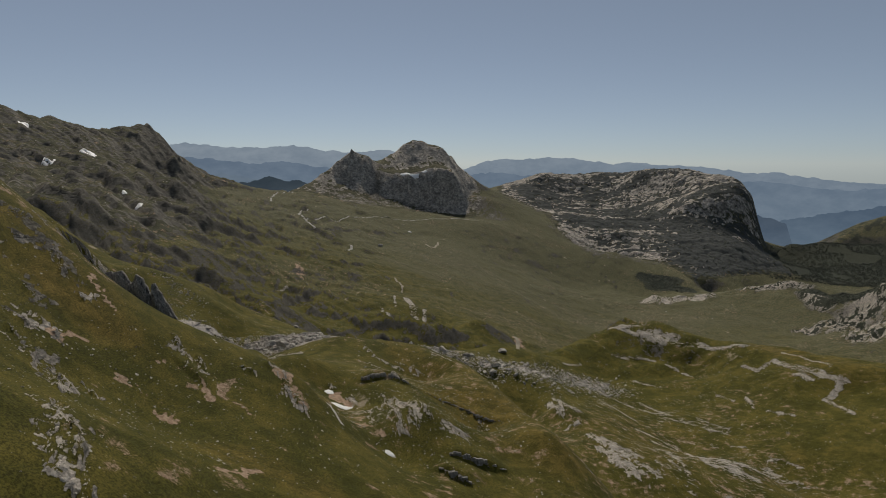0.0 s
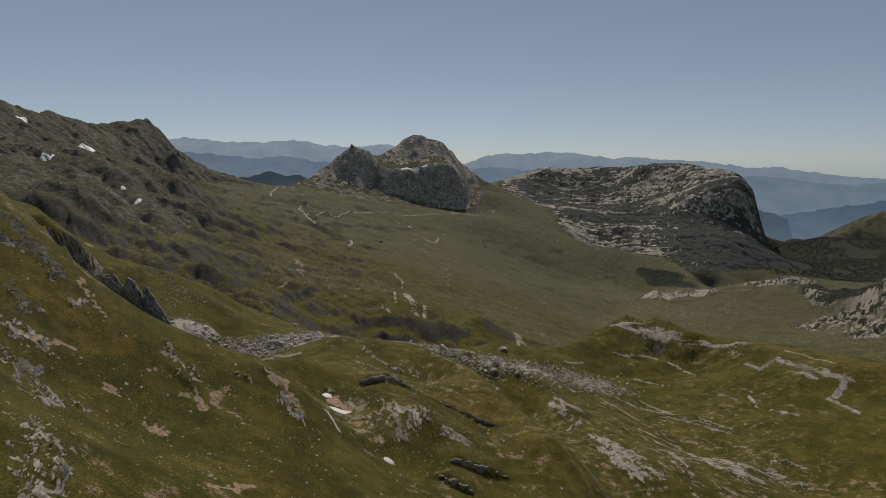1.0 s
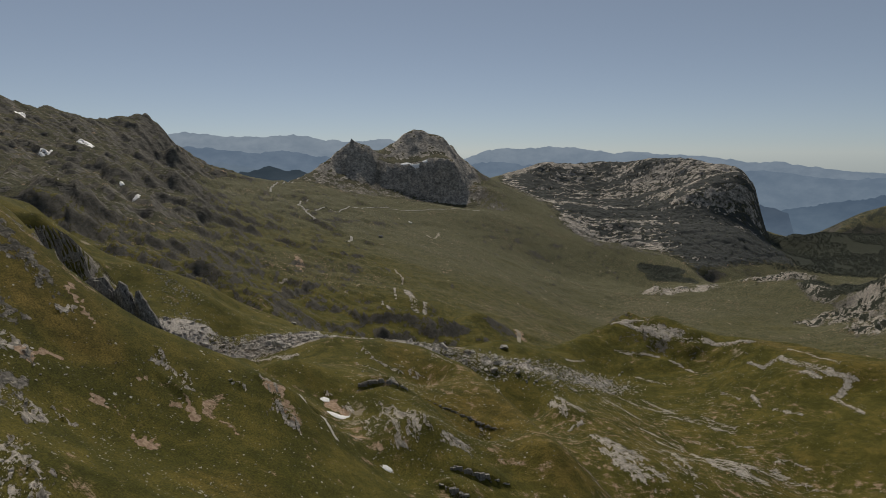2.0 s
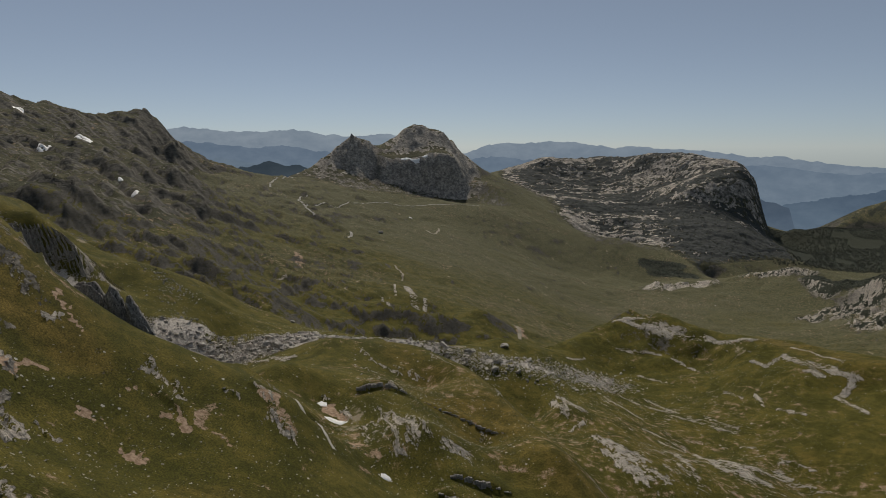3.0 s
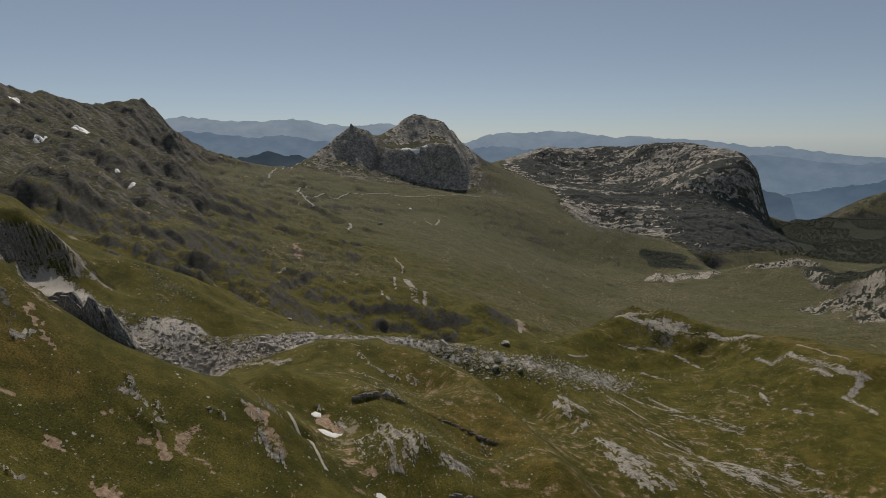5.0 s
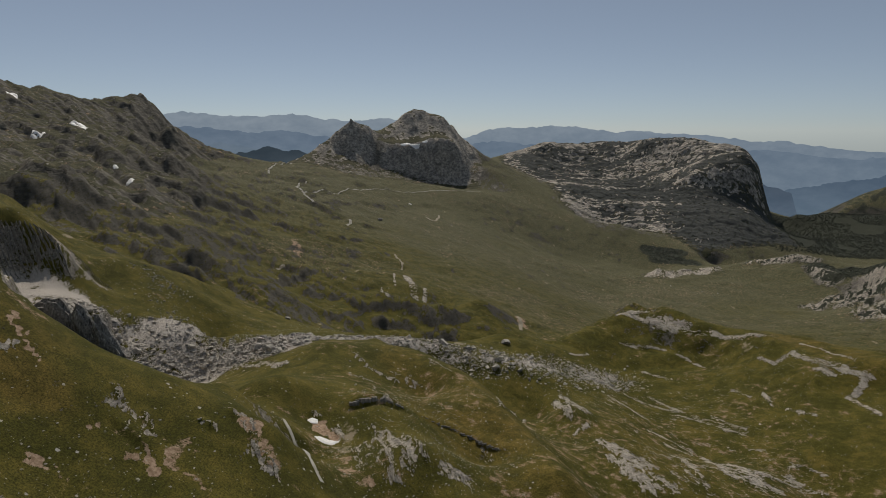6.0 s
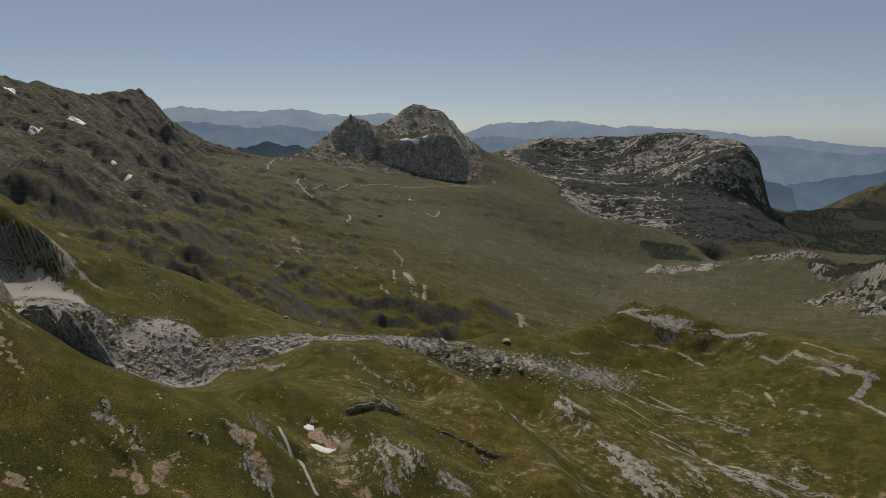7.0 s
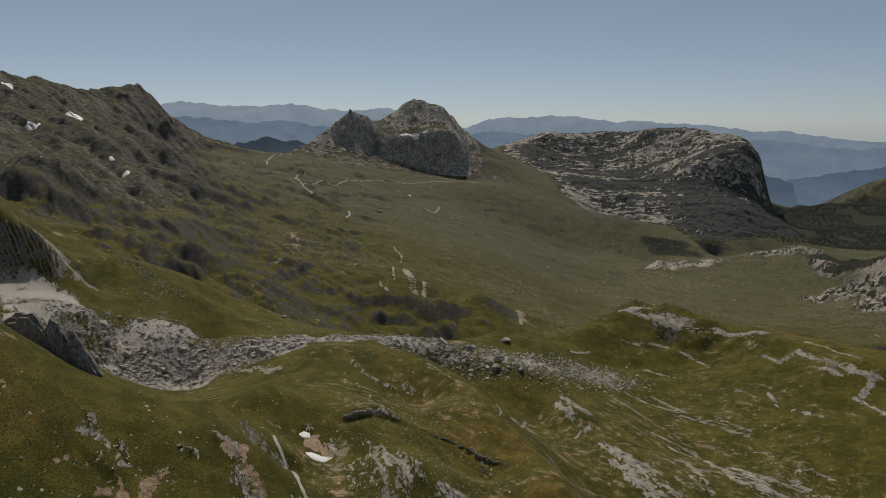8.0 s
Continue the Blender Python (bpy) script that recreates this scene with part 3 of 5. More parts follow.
# foot lines, from left to right, with the height of the step behind each
SCARPS = [
    ([(-298, 700), (-262, 655), (-232, 640)], 11), ([(-238, 690), (-212, 696), (-186, 716)], 9), ([(-317, 709), (-302, 754)], 7), ([(-359, 717), (-343, 746), (-336, 805)], 7),
    ([(-350, 640), (-292, 605)], 15), ([(-288, 612), (-265, 591), (-245, 600)], 10), ([(-490, 715), (-450, 694), (-407, 690), (-385, 715)], 24), ([(-500, 760), (-455, 750), (-425, 742)], 18),
    ([(-406, 751), (-393, 772), (-381, 771)], 15), ([(-404, 1007), (-372, 1060), (-328, 1132)], 15), ([(-470, 1037), (-443, 1061), (-410, 1044)], 11),
    ([(-417, 1085), (-387, 1162), (-348, 1197)], 12), ([(-379, 917), (-354, 922), (-336, 957)], 8),
    ([(-190, 741), (-183, 780), (-177, 830), (-170, 870)], 9), ([(-158, 727), (-135, 744), (-120, 765)], 10), ([(-122, 753), (-100, 736)], 6),
    ([(-92, 734), (-62, 740), (-50, 739), (-30, 750), (-18, 778)], 16), ([(-78, 707), (-56, 711), (-40, 719)], 10), ([(-16, 735), (4, 750), (24, 765)], 12),
    ([(-177, 1083), (-140, 1138)], 6), ([(-553, 898), (-516, 904), (-452, 847)], 18), ([(-517, 1000), (-475, 956), (-431, 899)], 18),
    ([(-597, 1245), (-547, 1192), (-484, 1161)], 30), ([(-755, 1663), (-711, 1637), (-676, 1650)], 40), ([(-339, 1390), (-270, 1351), (-216, 1296)], 11),
    ([(-680, 1105), (-620, 1120), (-560, 1090)], 22), ([(-730, 1420), (-670, 1385), (-600, 1370)], 22), ([(-166, 1281), (-110, 1296)], 6),
    ([(-28, 209.5), (-20, 212), (-12.5, 214)], 2.6), ([(-6, 218.5), (4, 220), (21, 210.5)], 1.0), ([(-1.5, 158.5), (7, 154)], 2.2), ([(2, 164.5), (17.5, 167.5)], 2.2), ([(-60, 136), (-52.5, 133.5)], 1.0),
]


def scarps(x, y):
    """Steps in the land: a steep rise behind each foot line, then a long fall back to the lie of the land."""
    out = np.zeros(np.shape(x))
    for places, h in SCARPS:
        p = np.array(places, float)
        reach = 8 * h
        near = (x > p[:, 0].min() - reach) & (x < p[:, 0].max() + reach) & (y > p[:, 1].min() - reach) & (y < p[:, 1].max() + reach)
        if not near.any():
            continue
        u, v = x[near], y[near]
        best, side, along = np.full(u.shape, 1e9), np.zeros(u.shape), np.zeros(u.shape)
        legs = np.hypot(*np.diff(p, axis=0).T)
        total = legs.sum()
        for k, ((x0, y0), (x1, y1)) in enumerate(zip(p, p[1:])):
            run = ((u - x0) * (x1 - x0) + (v - y0) * (y1 - y0)) / legs[k] ** 2
            s = np.clip(run, -0.6 if k == 0 else 0, 1.6 if k == len(legs) - 1 else 1)
            far = np.hypot(u - x0 - s * (x1 - x0), v - y0 - s * (y1 - y0))
            cross = (x1 - x0) * (v - y0) - (y1 - y0) * (u - x0)
            take = far < best
            best = np.where(take, far, best)
            side = np.where(take, np.sign(cross), side)
            along = np.where(take, (legs[:k].sum() + s * legs[k]) / total, along)
        d = best * side + (0.4 if h > 4 else 0.15) * h * fbm(u, v, 5.0 * h, 6, 33)
        ends = smooth(along, -0.3, 0.3) * (1 - smooth(along, 0.7, 1.3))
        rise = smooth(d, -0.15 * h, (1.2 if h > 4 else 0.6) * h) * (1 - smooth(d, 0.9 * h, 6.5 * h)) - 0.12 * (1 - smooth(np.abs(d), 0.2 * h, 2.5 * h))
        out[near] += (0.9 if h > 4 else 1.0) * h * ends * rise
    return out


def knolls(x, y, size, octaves, seed, spacing):
    """Rounded knolls between sharp folds, steeper on the near side."""
    def billow(v):
        out, amp, k = np.zeros(np.shape(x)), 1.0, size
        for i in range(octaves):
            c, s = math.cos(0.9 * i + 0.5), math.sin(0.9 * i + 0.5)
            fade = np.clip(k / (2.0 * spacing) - 0.5, 0, 1)
            out += amp * fade * (2.4 * np.abs(value_noise((c * x - s * v) / k, (s * x + c * v) / k, seed + 11 * i)) - 0.8)
            amp, k = 0.5 * amp, 0.5 * k
        return out
    return billow(y + 0.22 * size * billow(y))


def ledges(x, y, size, aslant, seed, spacing):
    """Broken scarps that face the near side: slow fall, then a sharp rise."""
    bend = 0.9 * fbm(x, y, 5 * size, 3, seed) + 0.45 * fbm(x, y, 1.3 * size, 4, seed + 3)
    t = (y + aslant * x) / size + bend
    f = t - np.floor(t)
    sharp = np.clip(1.2 * spacing / size, 0.05, 0.3)
    jump = smooth(f, 0.0, 1.0 * sharp + 0 * f)
    return jump - f - 0.42


def strata(x, y):
    """A measure that runs across the beds of rock, and is the same along each bed."""
    u, v = np.clip(x - 86, -60, 180), np.clip(y - 310, -60, 260)
    basin = u + 0.04 * v - 0.0056 * u * u + 0.0124 * u * v + 0.0012 * v * v
    hill = 2.2 * (x + 0.4 * y)
    k = smooth(x, 28, 48)
    return hill * (1 - k) + basin * k


def karst_cover(x, y, z):
    """The massif's seams of bare limestone, and how bare it is: most along its foot and its top, least on the low eastern side."""
    lean = 0.12 * smooth(x, 700, 1200)
    u, v = x + lean * y, y - lean * x
    seams = fbm(0.34 * u, v, 9, 4, 71, rough=0.75)
    edge = smooth(inside(x, y, EAST), -10, 20) * (1 - smooth(inside(x, y, EAST), 40, 130)) * (1 - smooth(x, 640, 860)) * smooth(y, 2000, 2100)
    low = smooth(x, 650, 950) * (1 - smooth(z, 150, 240))
    return seams, 0.33 + 0.34 * seams + 0.34 * fbm(0.10 * u, v, 55, 3, 73) + 0.16 * smooth(z, 230, 330) + 0.26 * edge - 0.46 * low - 0.16 * fbm(x, y, 160, 4, 5)


def cover(x, y, z, steep):
    """What covers the land: shares of rock, soil, dwarf pine, parched grass, how pale the rock is, and the haze put
    into the turf's colour.
    """
    reach, ledgy, karst, west, peaks, wood = weights(x, y)
    broad, mid, fine = fbm(x, y, 160, 4, 5), fbm(x, y, 22, 4, 9), fbm(x, y, 5, 3, 13)
    near = 1 - smooth(reach, 480, 640)
    streak = (1 - near) * (0.6 * mid + 0.5 * fine)
    rock = near * 0.72 * smooth(steep + 0.25 * fine, 1.05, 1.45) + (1 - near) * 0.8 * smooth(steep + 0.1 * mid, 0.42, 0.75)
    ragged = 1 - smooth(reach, 250, 500)
    wx, wy = x + ragged * 1.5 * fbm(x, y, 4.5, 4, 201, rough=0.65), y + ragged * 2.6 * fbm(x, y, 4.5, 4, 205, rough=0.65)
    band = strips(wx, wy, ROCK)
    rock = np.maximum(rock, np.clip(band * (0.66 + 0.55 * streak + 0.16 * mid), 0, 0.95))
    rock = np.maximum(rock, 0.62 * strips(x, y, DARK_ROCK))
    basin = near * smooth(x, 40, 110)
    rock = np.maximum(rock, basin * (1 - smooth(x, 140, 185)) * np.clip(0.22 * mid + 0.12 * broad - 0.05, 0, 0.28))
    scree = strips(x, y, SCREE) * (1 - smooth(steep, 0.85, 1.25))
    rock = np.maximum(rock, np.clip(scree * (0.50 + 0.35 * near * (1 - smooth(y, 318, 345)) + 0.3 * mid + 0.4 * fine), 0, 1))
    bedded = near * np.clip(np.maximum(1.6 * band, basin) - scree, 0, 1) * (1 - smooth(x, 185, 205)) * (1 - smooth(y, 430, 470))
    pale = np.clip(np.maximum(np.maximum((0.38 + 0.37 * near) * scree, band), 0.45 * near + 0.02 + 0.10 * west), 0, 1)
    pale = np.maximum(pale, 0.75 * strips(x, y, DARK_ROCK))
    pale = np.maximum(pale, np.clip(1.3 * bedded, 0, 0.6 + 0.3 * smooth(x, 28, 48)))
    # Peak rock made paler to stand for haze, slightly less on steep cliffs.
    pale = np.maximum(pale, peaks * (0.66 - 0.08 * smooth(steep, 1.0, 1.5)))
    crumble = strips(wx, wy, CRUMBLE)
    rock = np.maximum(rock, crumble * (0.52 + 0.3 * fine))
    pale = pale * (1 - 0.85 * crumble) * (1 - 0.55 * (1 - near) * scree) * (1 - 0.3 * (1 - near) * smooth(x, 800, 860))
    seams, bare = karst_cover(x, y, z)
    rock = np.where(karst > 0, np.maximum(rock * (1 - karst), karst * np.clip(bare + 0.1 * mid + 0.45 * smooth(steep, 0.8, 1.2), 0, 1)), rock)
    bush = karst * np.clip(1.02 - 1.05 * bare - 0.6 * smooth(steep, 0.8, 1.2), 0, 0.9)
    pale = pale * (1 - karst) + karst * np.clip(0.62 + 0.30 * seams - 0.10 * smooth(steep, 0.9, 1.5), 0, 1)
    rock = np.maximum(rock, west * np.clip(0.13 + 0.16 * mid + 0.16 * broad + 0.62 * smooth(steep, 0.45, 0.85), 0, 0.9))
    rock = np.maximum(rock, peaks * np.clip(0.10 + 0.14 * mid + 0.80 * smooth(steep + 0.15 * mid, 0.75, 1.2), 0, 1))
    bush = np.maximum(bush, wood * 0.95)
    bush = np.maximum(bush, (1 - near) * (1 - karst) * band * smooth(x, 500, 800) * np.clip(0.46 + 0.6 * mid - 0.7 * fine, 0, 0.8))
    bush = np.maximum(bush, 0.9 * strips(x, y, BUSH))
    bush = np.maximum(bush, smooth(y, 3250, 3400) * smooth(x, 1900, 2100) * np.clip(0.46 + 0.4 * mid, 0, 1))
    rock = rock * (1 - 0.7 * wood)
    dirt = np.maximum(strips(wx, wy, DIRT) * (0.66 + 0.35 * fine + 0.2 * mid), np.clip(0.12 + 0.24 * (broad - mid) + 0.1 * fine, 0, 0.36))
    # Reach term: far turf paled for haze; the rest is parched grass.
    dry_haze = np.clip(0.06 + 0.14 * smooth(reach, 650, 1500) + 0.10 * smooth(np.abs(x + 25), 15, 55) * near + 0.30 * strips(x, y, TAWNY) + 0.24 * broad + 0.16 * mid, 0, 1)
    # Grows with reach, as haze would over the turf.
    turf_haze = smooth(reach + 200 * broad, 550, 1600)
    return np.clip(rock, 0, 1), np.clip(dirt, 0, 1), bush, dry_haze, pale, turf_haze, np.clip(scree * (0.8 + 0.3 * mid + 0.2 * fine) * (0.36 + 0.64 * near), 0, 1), bedded, strata(x, y)


def grained(x, y, z, steep, spacing):
    """The land's height with its knolls, scarps, slabs and stones."""
    reach, ledgy, karst, west, peaks, wood = weights(x, y)
    near = 1 - smooth(reach, 420, 640)

    def on(weight, relief):
        out, k = np.zeros(x.shape), weight > 0.002
        if k.any():
            out[k] = weight[k] * relief(x[k], y[k], spacing[k])
        return out

    def knobs(u, v, c):
        broken = 0.25 + 0.75 * smooth(fbm(u, v, 90, 3, 77), -0.35, 0.45)
        return broken * (5.0 * knolls(u, v, 95, 3, 81, c) + 4.0 * ledges(u, v, 48, 0.75, 83, c) + 2.2 * ledges(u, v, 21, 0.6, 85, c))

    step = scarps(x, y)
    z = z + step + (0.45 + 1.5 * smooth(reach, 250, 900)) * fbm(x, y, 26, 6, 21, spacing, 0.48)
    z = z + on(ledgy * (1 - 0.5 * west), lambda u, v, c: 3.0 * fbm(u, v, 75, 3, 37, c, 0.5, True)) + on(ledgy, knobs)
    z = z + on((1 - near) * smooth(step, 1.5, 9), lambda u, v, c: 3.2 * fbm(u + 0.3 * v, 0.4 * v, 20, 4, 45, c, 0.6, True))
    z = z + on(west, lambda u, v, c: 9 * knolls(0.6 * u, v + 0.7 * u, 190, 4, 31, c) + 6.0 * ledges(u, v, 80, 0.8, 88, c) + 3.0 * ledges(u, v, 34, 0.6, 89, c))
    z = z + on(karst, lambda u, v, c: 5 * ledges(u, v, 120, -0.15, 91, c) + 3 * ledges(u, v, 40, 0.1, 92, c) + 3 * fbm(u, v, 60, 6, 95, c, 0.55, True))
    z = z + on(peaks * (0.3 + smooth(steep, 0.5, 1.0)), lambda u, v, c: 6.5 * fbm(u + 0.3 * v, 0.35 * v, 55, 6, 97, c, 0.55, True))
    band = np.maximum(strips(x, y, ROCK), 0.35 * smooth(x, 40, 110) * near)
    z = z + on(near * band, lambda u, v, c: 0.8 * smooth(fbm(strata(u, v), 0.12 * v, 2.6, 3, 61, c, 0.6), -0.15, 0.25) + 0.35 * fbm(u, 0.5 * v, 2.4, 4, 63, c, 0.6, True))
    z = z + on((1 - near) * strips(x, y, FAR_ROCK), lambda u, v, c: 4.0 + 7.0 * fbm(u, v, 38, 5, 69, c, 0.6, True))
    z = z + on(near * strips(x, y, SCREE), lambda u, v, c: 0.5 * fbm(u, v, 3.0, 4, 65, c, 0.6, True))
    z = z + on(near * smooth(steep, 1.0, 1.6), lambda u, v, c: 1.6 * fbm(u + 0.6 * v, 0.12 * v, 5.0, 5, 67, c, 0.6, True))
    return z + on(near, lambda u, v, c: 0.12 * fbm(u, v, 1.6, 3, 51, c, 0.6))


def height(x, y, spacing=None):
    """The height of the ground at places."""
    x, y = np.atleast_1d(np.asarray(x, float)), np.atleast_1d(np.asarray(y, float))
    z = land(x, y)
    steep = np.hypot(land(x + 0.5, y) - z, land(x, y + 0.5) - z) * 2
    return grained(x, y, z, steep, np.hypot(x, y + 22) * 0.0045 if spacing is None else spacing + 0 * x)


FIELDS = ("rock", "dirt", "bush", "dry_haze", "pale", "turf_haze", "scree", "bedded", "strata")


def sheet(name, x, y, z, steep, keep, material, closed=False):
    """A mesh from a grid of rows and columns, with the fields of its cover."""
    rows, cols = x.shape
    idx = np.arange(rows * cols).reshape(rows, cols)
    if closed:
        idx = np.c_[idx, idx[:, :1]]
    quads = np.stack([idx[:-1, :-1], idx[:-1, 1:], idx[1:, 1:], idx[1:, :-1]], -1).reshape(-1, 4)
    if keep is not None:
        quads = quads[keep.ravel()[quads].any(1)]
    used, quads = np.unique(quads, return_inverse=True)
    quads = quads.reshape(-1, 4)
    co = np.stack([x.ravel()[used], y.ravel()[used], z.ravel()[used]], -1)
    me = bpy.data.meshes.new(name)
    me.vertices.add(len(co))
    me.vertices.foreach_set("co", co.astype(np.float32).ravel())
    me.loops.add(quads.size)
    me.loops.foreach_set("vertex_index", quads.astype(np.int32).ravel())
    me.polygons.add(len(quads))
    me.polygons.foreach_set("loop_start", np.arange(0, quads.size, 4, dtype=np.int32))
    me.polygons.foreach_set("use_smooth", np.ones(len(quads), bool))
    me.update(calc_edges=True)
    for field, values in zip(FIELDS, cover(co[:, 0], co[:, 1], co[:, 2], steep.ravel()[used])):
        me.attributes.new(field, "FLOAT", "POINT").data.foreach_set("value", values.astype(np.float32))
    me.materials.append(material)
    return new(name, me)


MASSES = {"peak_a": PEAK_A, "peak_b": PEAK_B, "east": EAST, "west": WEST}


def land_sheet(a, r):
    """The land over the ground's grid, worked out at every second place and filled in between."""
    rows, cols = np.unique(np.r_[0:a.shape[0]:2, a.shape[0] - 1]), np.unique(np.r_[0:a.shape[1]:2, a.shape[1] - 1])
    pa, pr = a[np.ix_(rows, cols)], r[np.ix_(rows, cols)]
    z = land(pr * np.sin(pa), pr * np.cos(pa) - 22).reshape(pa.shape)
    every = np.arange(a.shape[1])
    z = np.stack([np.interp(every, cols, row) for row in z])
    k = np.searchsorted(rows, np.arange(a.shape[0]), side="right") - 1
    k = np.clip(k, 0, len(rows) - 2)
    s = ((np.arange(a.shape[0]) - rows[k]) / (rows[k + 1] - rows[k]))[:, None]
    return z[k] * (1 - s) + z[k + 1] * s


def build_ground():
    front = np.radians(np.linspace(-42, 42, 810))
    round_back = np.radians(np.linspace(42, 318, 52)[1:-1])
    turn = np.r_[front, round_back]
    reach = 18 * (4870 / 18) ** np.linspace(0, 1, 1010)
    a, r = np.meshgrid(turn, reach)
    x, y = r * np.sin(a), r * np.cos(a) - 22
    z = land_sheet(a, r)
    steep = np.hypot(np.gradient(z, axis=0) / np.gradient(r, axis=0), np.gradient(z, axis=1) / (r * np.gradient(a, axis=1)))
    z = grained(x, y, z, steep, r * 0.0045)
    steep = np.hypot(np.gradient(z, axis=0) / np.gradient(r, axis=0), np.gradient(z, axis=1) / (r * np.gradient(a, axis=1)))
    for outline in MASSES.values():
        z -= 9 * smooth(inside(x, y, outline), 0, 45)
    return sheet("ground", x, y, z, steep, None, LAND, closed=True)


def build_mass(name, outline, step):
    ox, oy = np.array(outline).T
    x, y = np.meshgrid(np.arange(ox.min() - 2 * step, ox.max() + 2 * step, step), np.arange(oy.min() - 2 * step, oy.max() + 2 * step, step))
    d = inside(x, y, outline)
    z = land(x, y).reshape(x.shape)
    steep = np.hypot(np.gradient(z, step, axis=0), np.gradient(z, step, axis=1))
    z = grained(x, y, z, steep, step * np.ones(x.shape))
    steep = np.hypot(np.gradient(z, step, axis=0), np.gradient(z, step, axis=1))
    z += 0.4 * smooth(d, 0, 30) - 0.5 * np.clip(-d, 0, 20)
    return sheet(name, x, y, z, steep, d > -step, MOUNTAIN)


ground = tagged(build_ground(), "rolling alpine meadow of green and tawny turf with limestone", "ground", kind="structure")
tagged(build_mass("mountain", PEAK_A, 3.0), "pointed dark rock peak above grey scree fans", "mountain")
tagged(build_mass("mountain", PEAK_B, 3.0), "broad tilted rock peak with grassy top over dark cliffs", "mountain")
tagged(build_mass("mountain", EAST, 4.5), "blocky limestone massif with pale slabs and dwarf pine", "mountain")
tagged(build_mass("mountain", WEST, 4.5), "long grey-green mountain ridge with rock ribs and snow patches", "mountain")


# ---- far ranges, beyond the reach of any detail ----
# Glows, with distance haze painted as blue tones that change with height.
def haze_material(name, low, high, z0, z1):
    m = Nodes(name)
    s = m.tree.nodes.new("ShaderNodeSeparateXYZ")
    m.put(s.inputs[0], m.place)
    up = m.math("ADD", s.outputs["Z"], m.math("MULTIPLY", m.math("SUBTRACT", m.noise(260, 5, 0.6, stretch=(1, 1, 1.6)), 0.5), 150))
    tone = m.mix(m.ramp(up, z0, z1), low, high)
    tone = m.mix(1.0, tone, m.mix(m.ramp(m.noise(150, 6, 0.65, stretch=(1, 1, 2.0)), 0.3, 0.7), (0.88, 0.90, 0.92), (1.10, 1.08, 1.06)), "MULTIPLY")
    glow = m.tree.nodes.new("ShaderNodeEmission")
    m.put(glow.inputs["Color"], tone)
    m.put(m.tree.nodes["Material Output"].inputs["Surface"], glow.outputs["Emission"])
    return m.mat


def far_range(crest, reach, foot, material, label, seed, rough):
    """A range of hills: bearings in degrees and heights of its crest, rising from its foot with spurs."""
    angle = np.linspace(crest[0][0], crest[-1][0], 420)
    top = np.interp(angle, [c[0] for c in crest], [c[1] for c in crest])
    top = top + rough * fbm(angle * 40, 0 * angle + seed, 22, 5, seed, rough=0.55)
    s = np.linspace(0, 1, 14)[:, None]
    a = np.radians(angle)[None, :]
    spur = 60 * fbm(angle[None, :] * 30 + 0 * s, 40 * s + 0 * angle[None, :], 30, 4, seed + 5)
    r = reach - 70 * (1 - s) + 0.25 * spur * s * (1 - s)
    z = foot + (top[None, :] - foot) * s ** 1.2
    x, y = r * np.sin(a), r * np.cos(a)
    back = np.stack([(reach + 12) * np.sin(a[0]), (reach + 12) * np.cos(a[0]), 0 * a[0] + foot - 60], -1)
    co = np.concatenate([np.stack([x, y, z], -1).reshape(-1, 3), back])
    n = len(angle)
    quads = [(i * n + j, i * n + j + 1, i * n + n + j + 1, i * n + n + j) for i in range(14) for j in range(n - 1)]
    me = bpy.data.meshes.new("mountain_range")
    me.from_pydata(co.tolist(), [], quads)
    me.materials.append(material)
    return tagged(new("backdrop", me), label, "mountain range", kind="structure")


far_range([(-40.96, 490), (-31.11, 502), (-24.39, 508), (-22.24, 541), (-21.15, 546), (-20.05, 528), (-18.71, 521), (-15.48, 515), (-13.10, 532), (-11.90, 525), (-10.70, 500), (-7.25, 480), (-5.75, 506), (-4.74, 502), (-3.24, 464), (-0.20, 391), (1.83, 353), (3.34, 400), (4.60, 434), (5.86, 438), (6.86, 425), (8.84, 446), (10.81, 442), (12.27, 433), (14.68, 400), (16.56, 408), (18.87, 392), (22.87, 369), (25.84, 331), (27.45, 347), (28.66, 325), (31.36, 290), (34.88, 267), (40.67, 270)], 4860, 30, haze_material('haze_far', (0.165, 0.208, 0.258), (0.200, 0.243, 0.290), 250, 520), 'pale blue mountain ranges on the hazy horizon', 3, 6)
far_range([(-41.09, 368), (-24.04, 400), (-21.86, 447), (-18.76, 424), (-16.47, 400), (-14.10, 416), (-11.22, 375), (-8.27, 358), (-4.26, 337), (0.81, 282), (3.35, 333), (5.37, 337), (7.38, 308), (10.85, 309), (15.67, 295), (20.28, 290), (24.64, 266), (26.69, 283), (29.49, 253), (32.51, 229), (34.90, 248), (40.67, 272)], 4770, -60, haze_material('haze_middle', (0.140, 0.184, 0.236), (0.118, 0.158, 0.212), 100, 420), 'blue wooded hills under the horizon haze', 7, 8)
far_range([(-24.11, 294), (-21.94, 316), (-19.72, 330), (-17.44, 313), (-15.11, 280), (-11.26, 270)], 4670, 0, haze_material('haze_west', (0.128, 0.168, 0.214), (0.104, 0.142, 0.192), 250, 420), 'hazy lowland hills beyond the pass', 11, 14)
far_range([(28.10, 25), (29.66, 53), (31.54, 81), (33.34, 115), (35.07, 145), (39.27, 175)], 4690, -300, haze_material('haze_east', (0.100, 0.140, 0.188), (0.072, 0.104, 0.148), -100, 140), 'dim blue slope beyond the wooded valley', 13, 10)
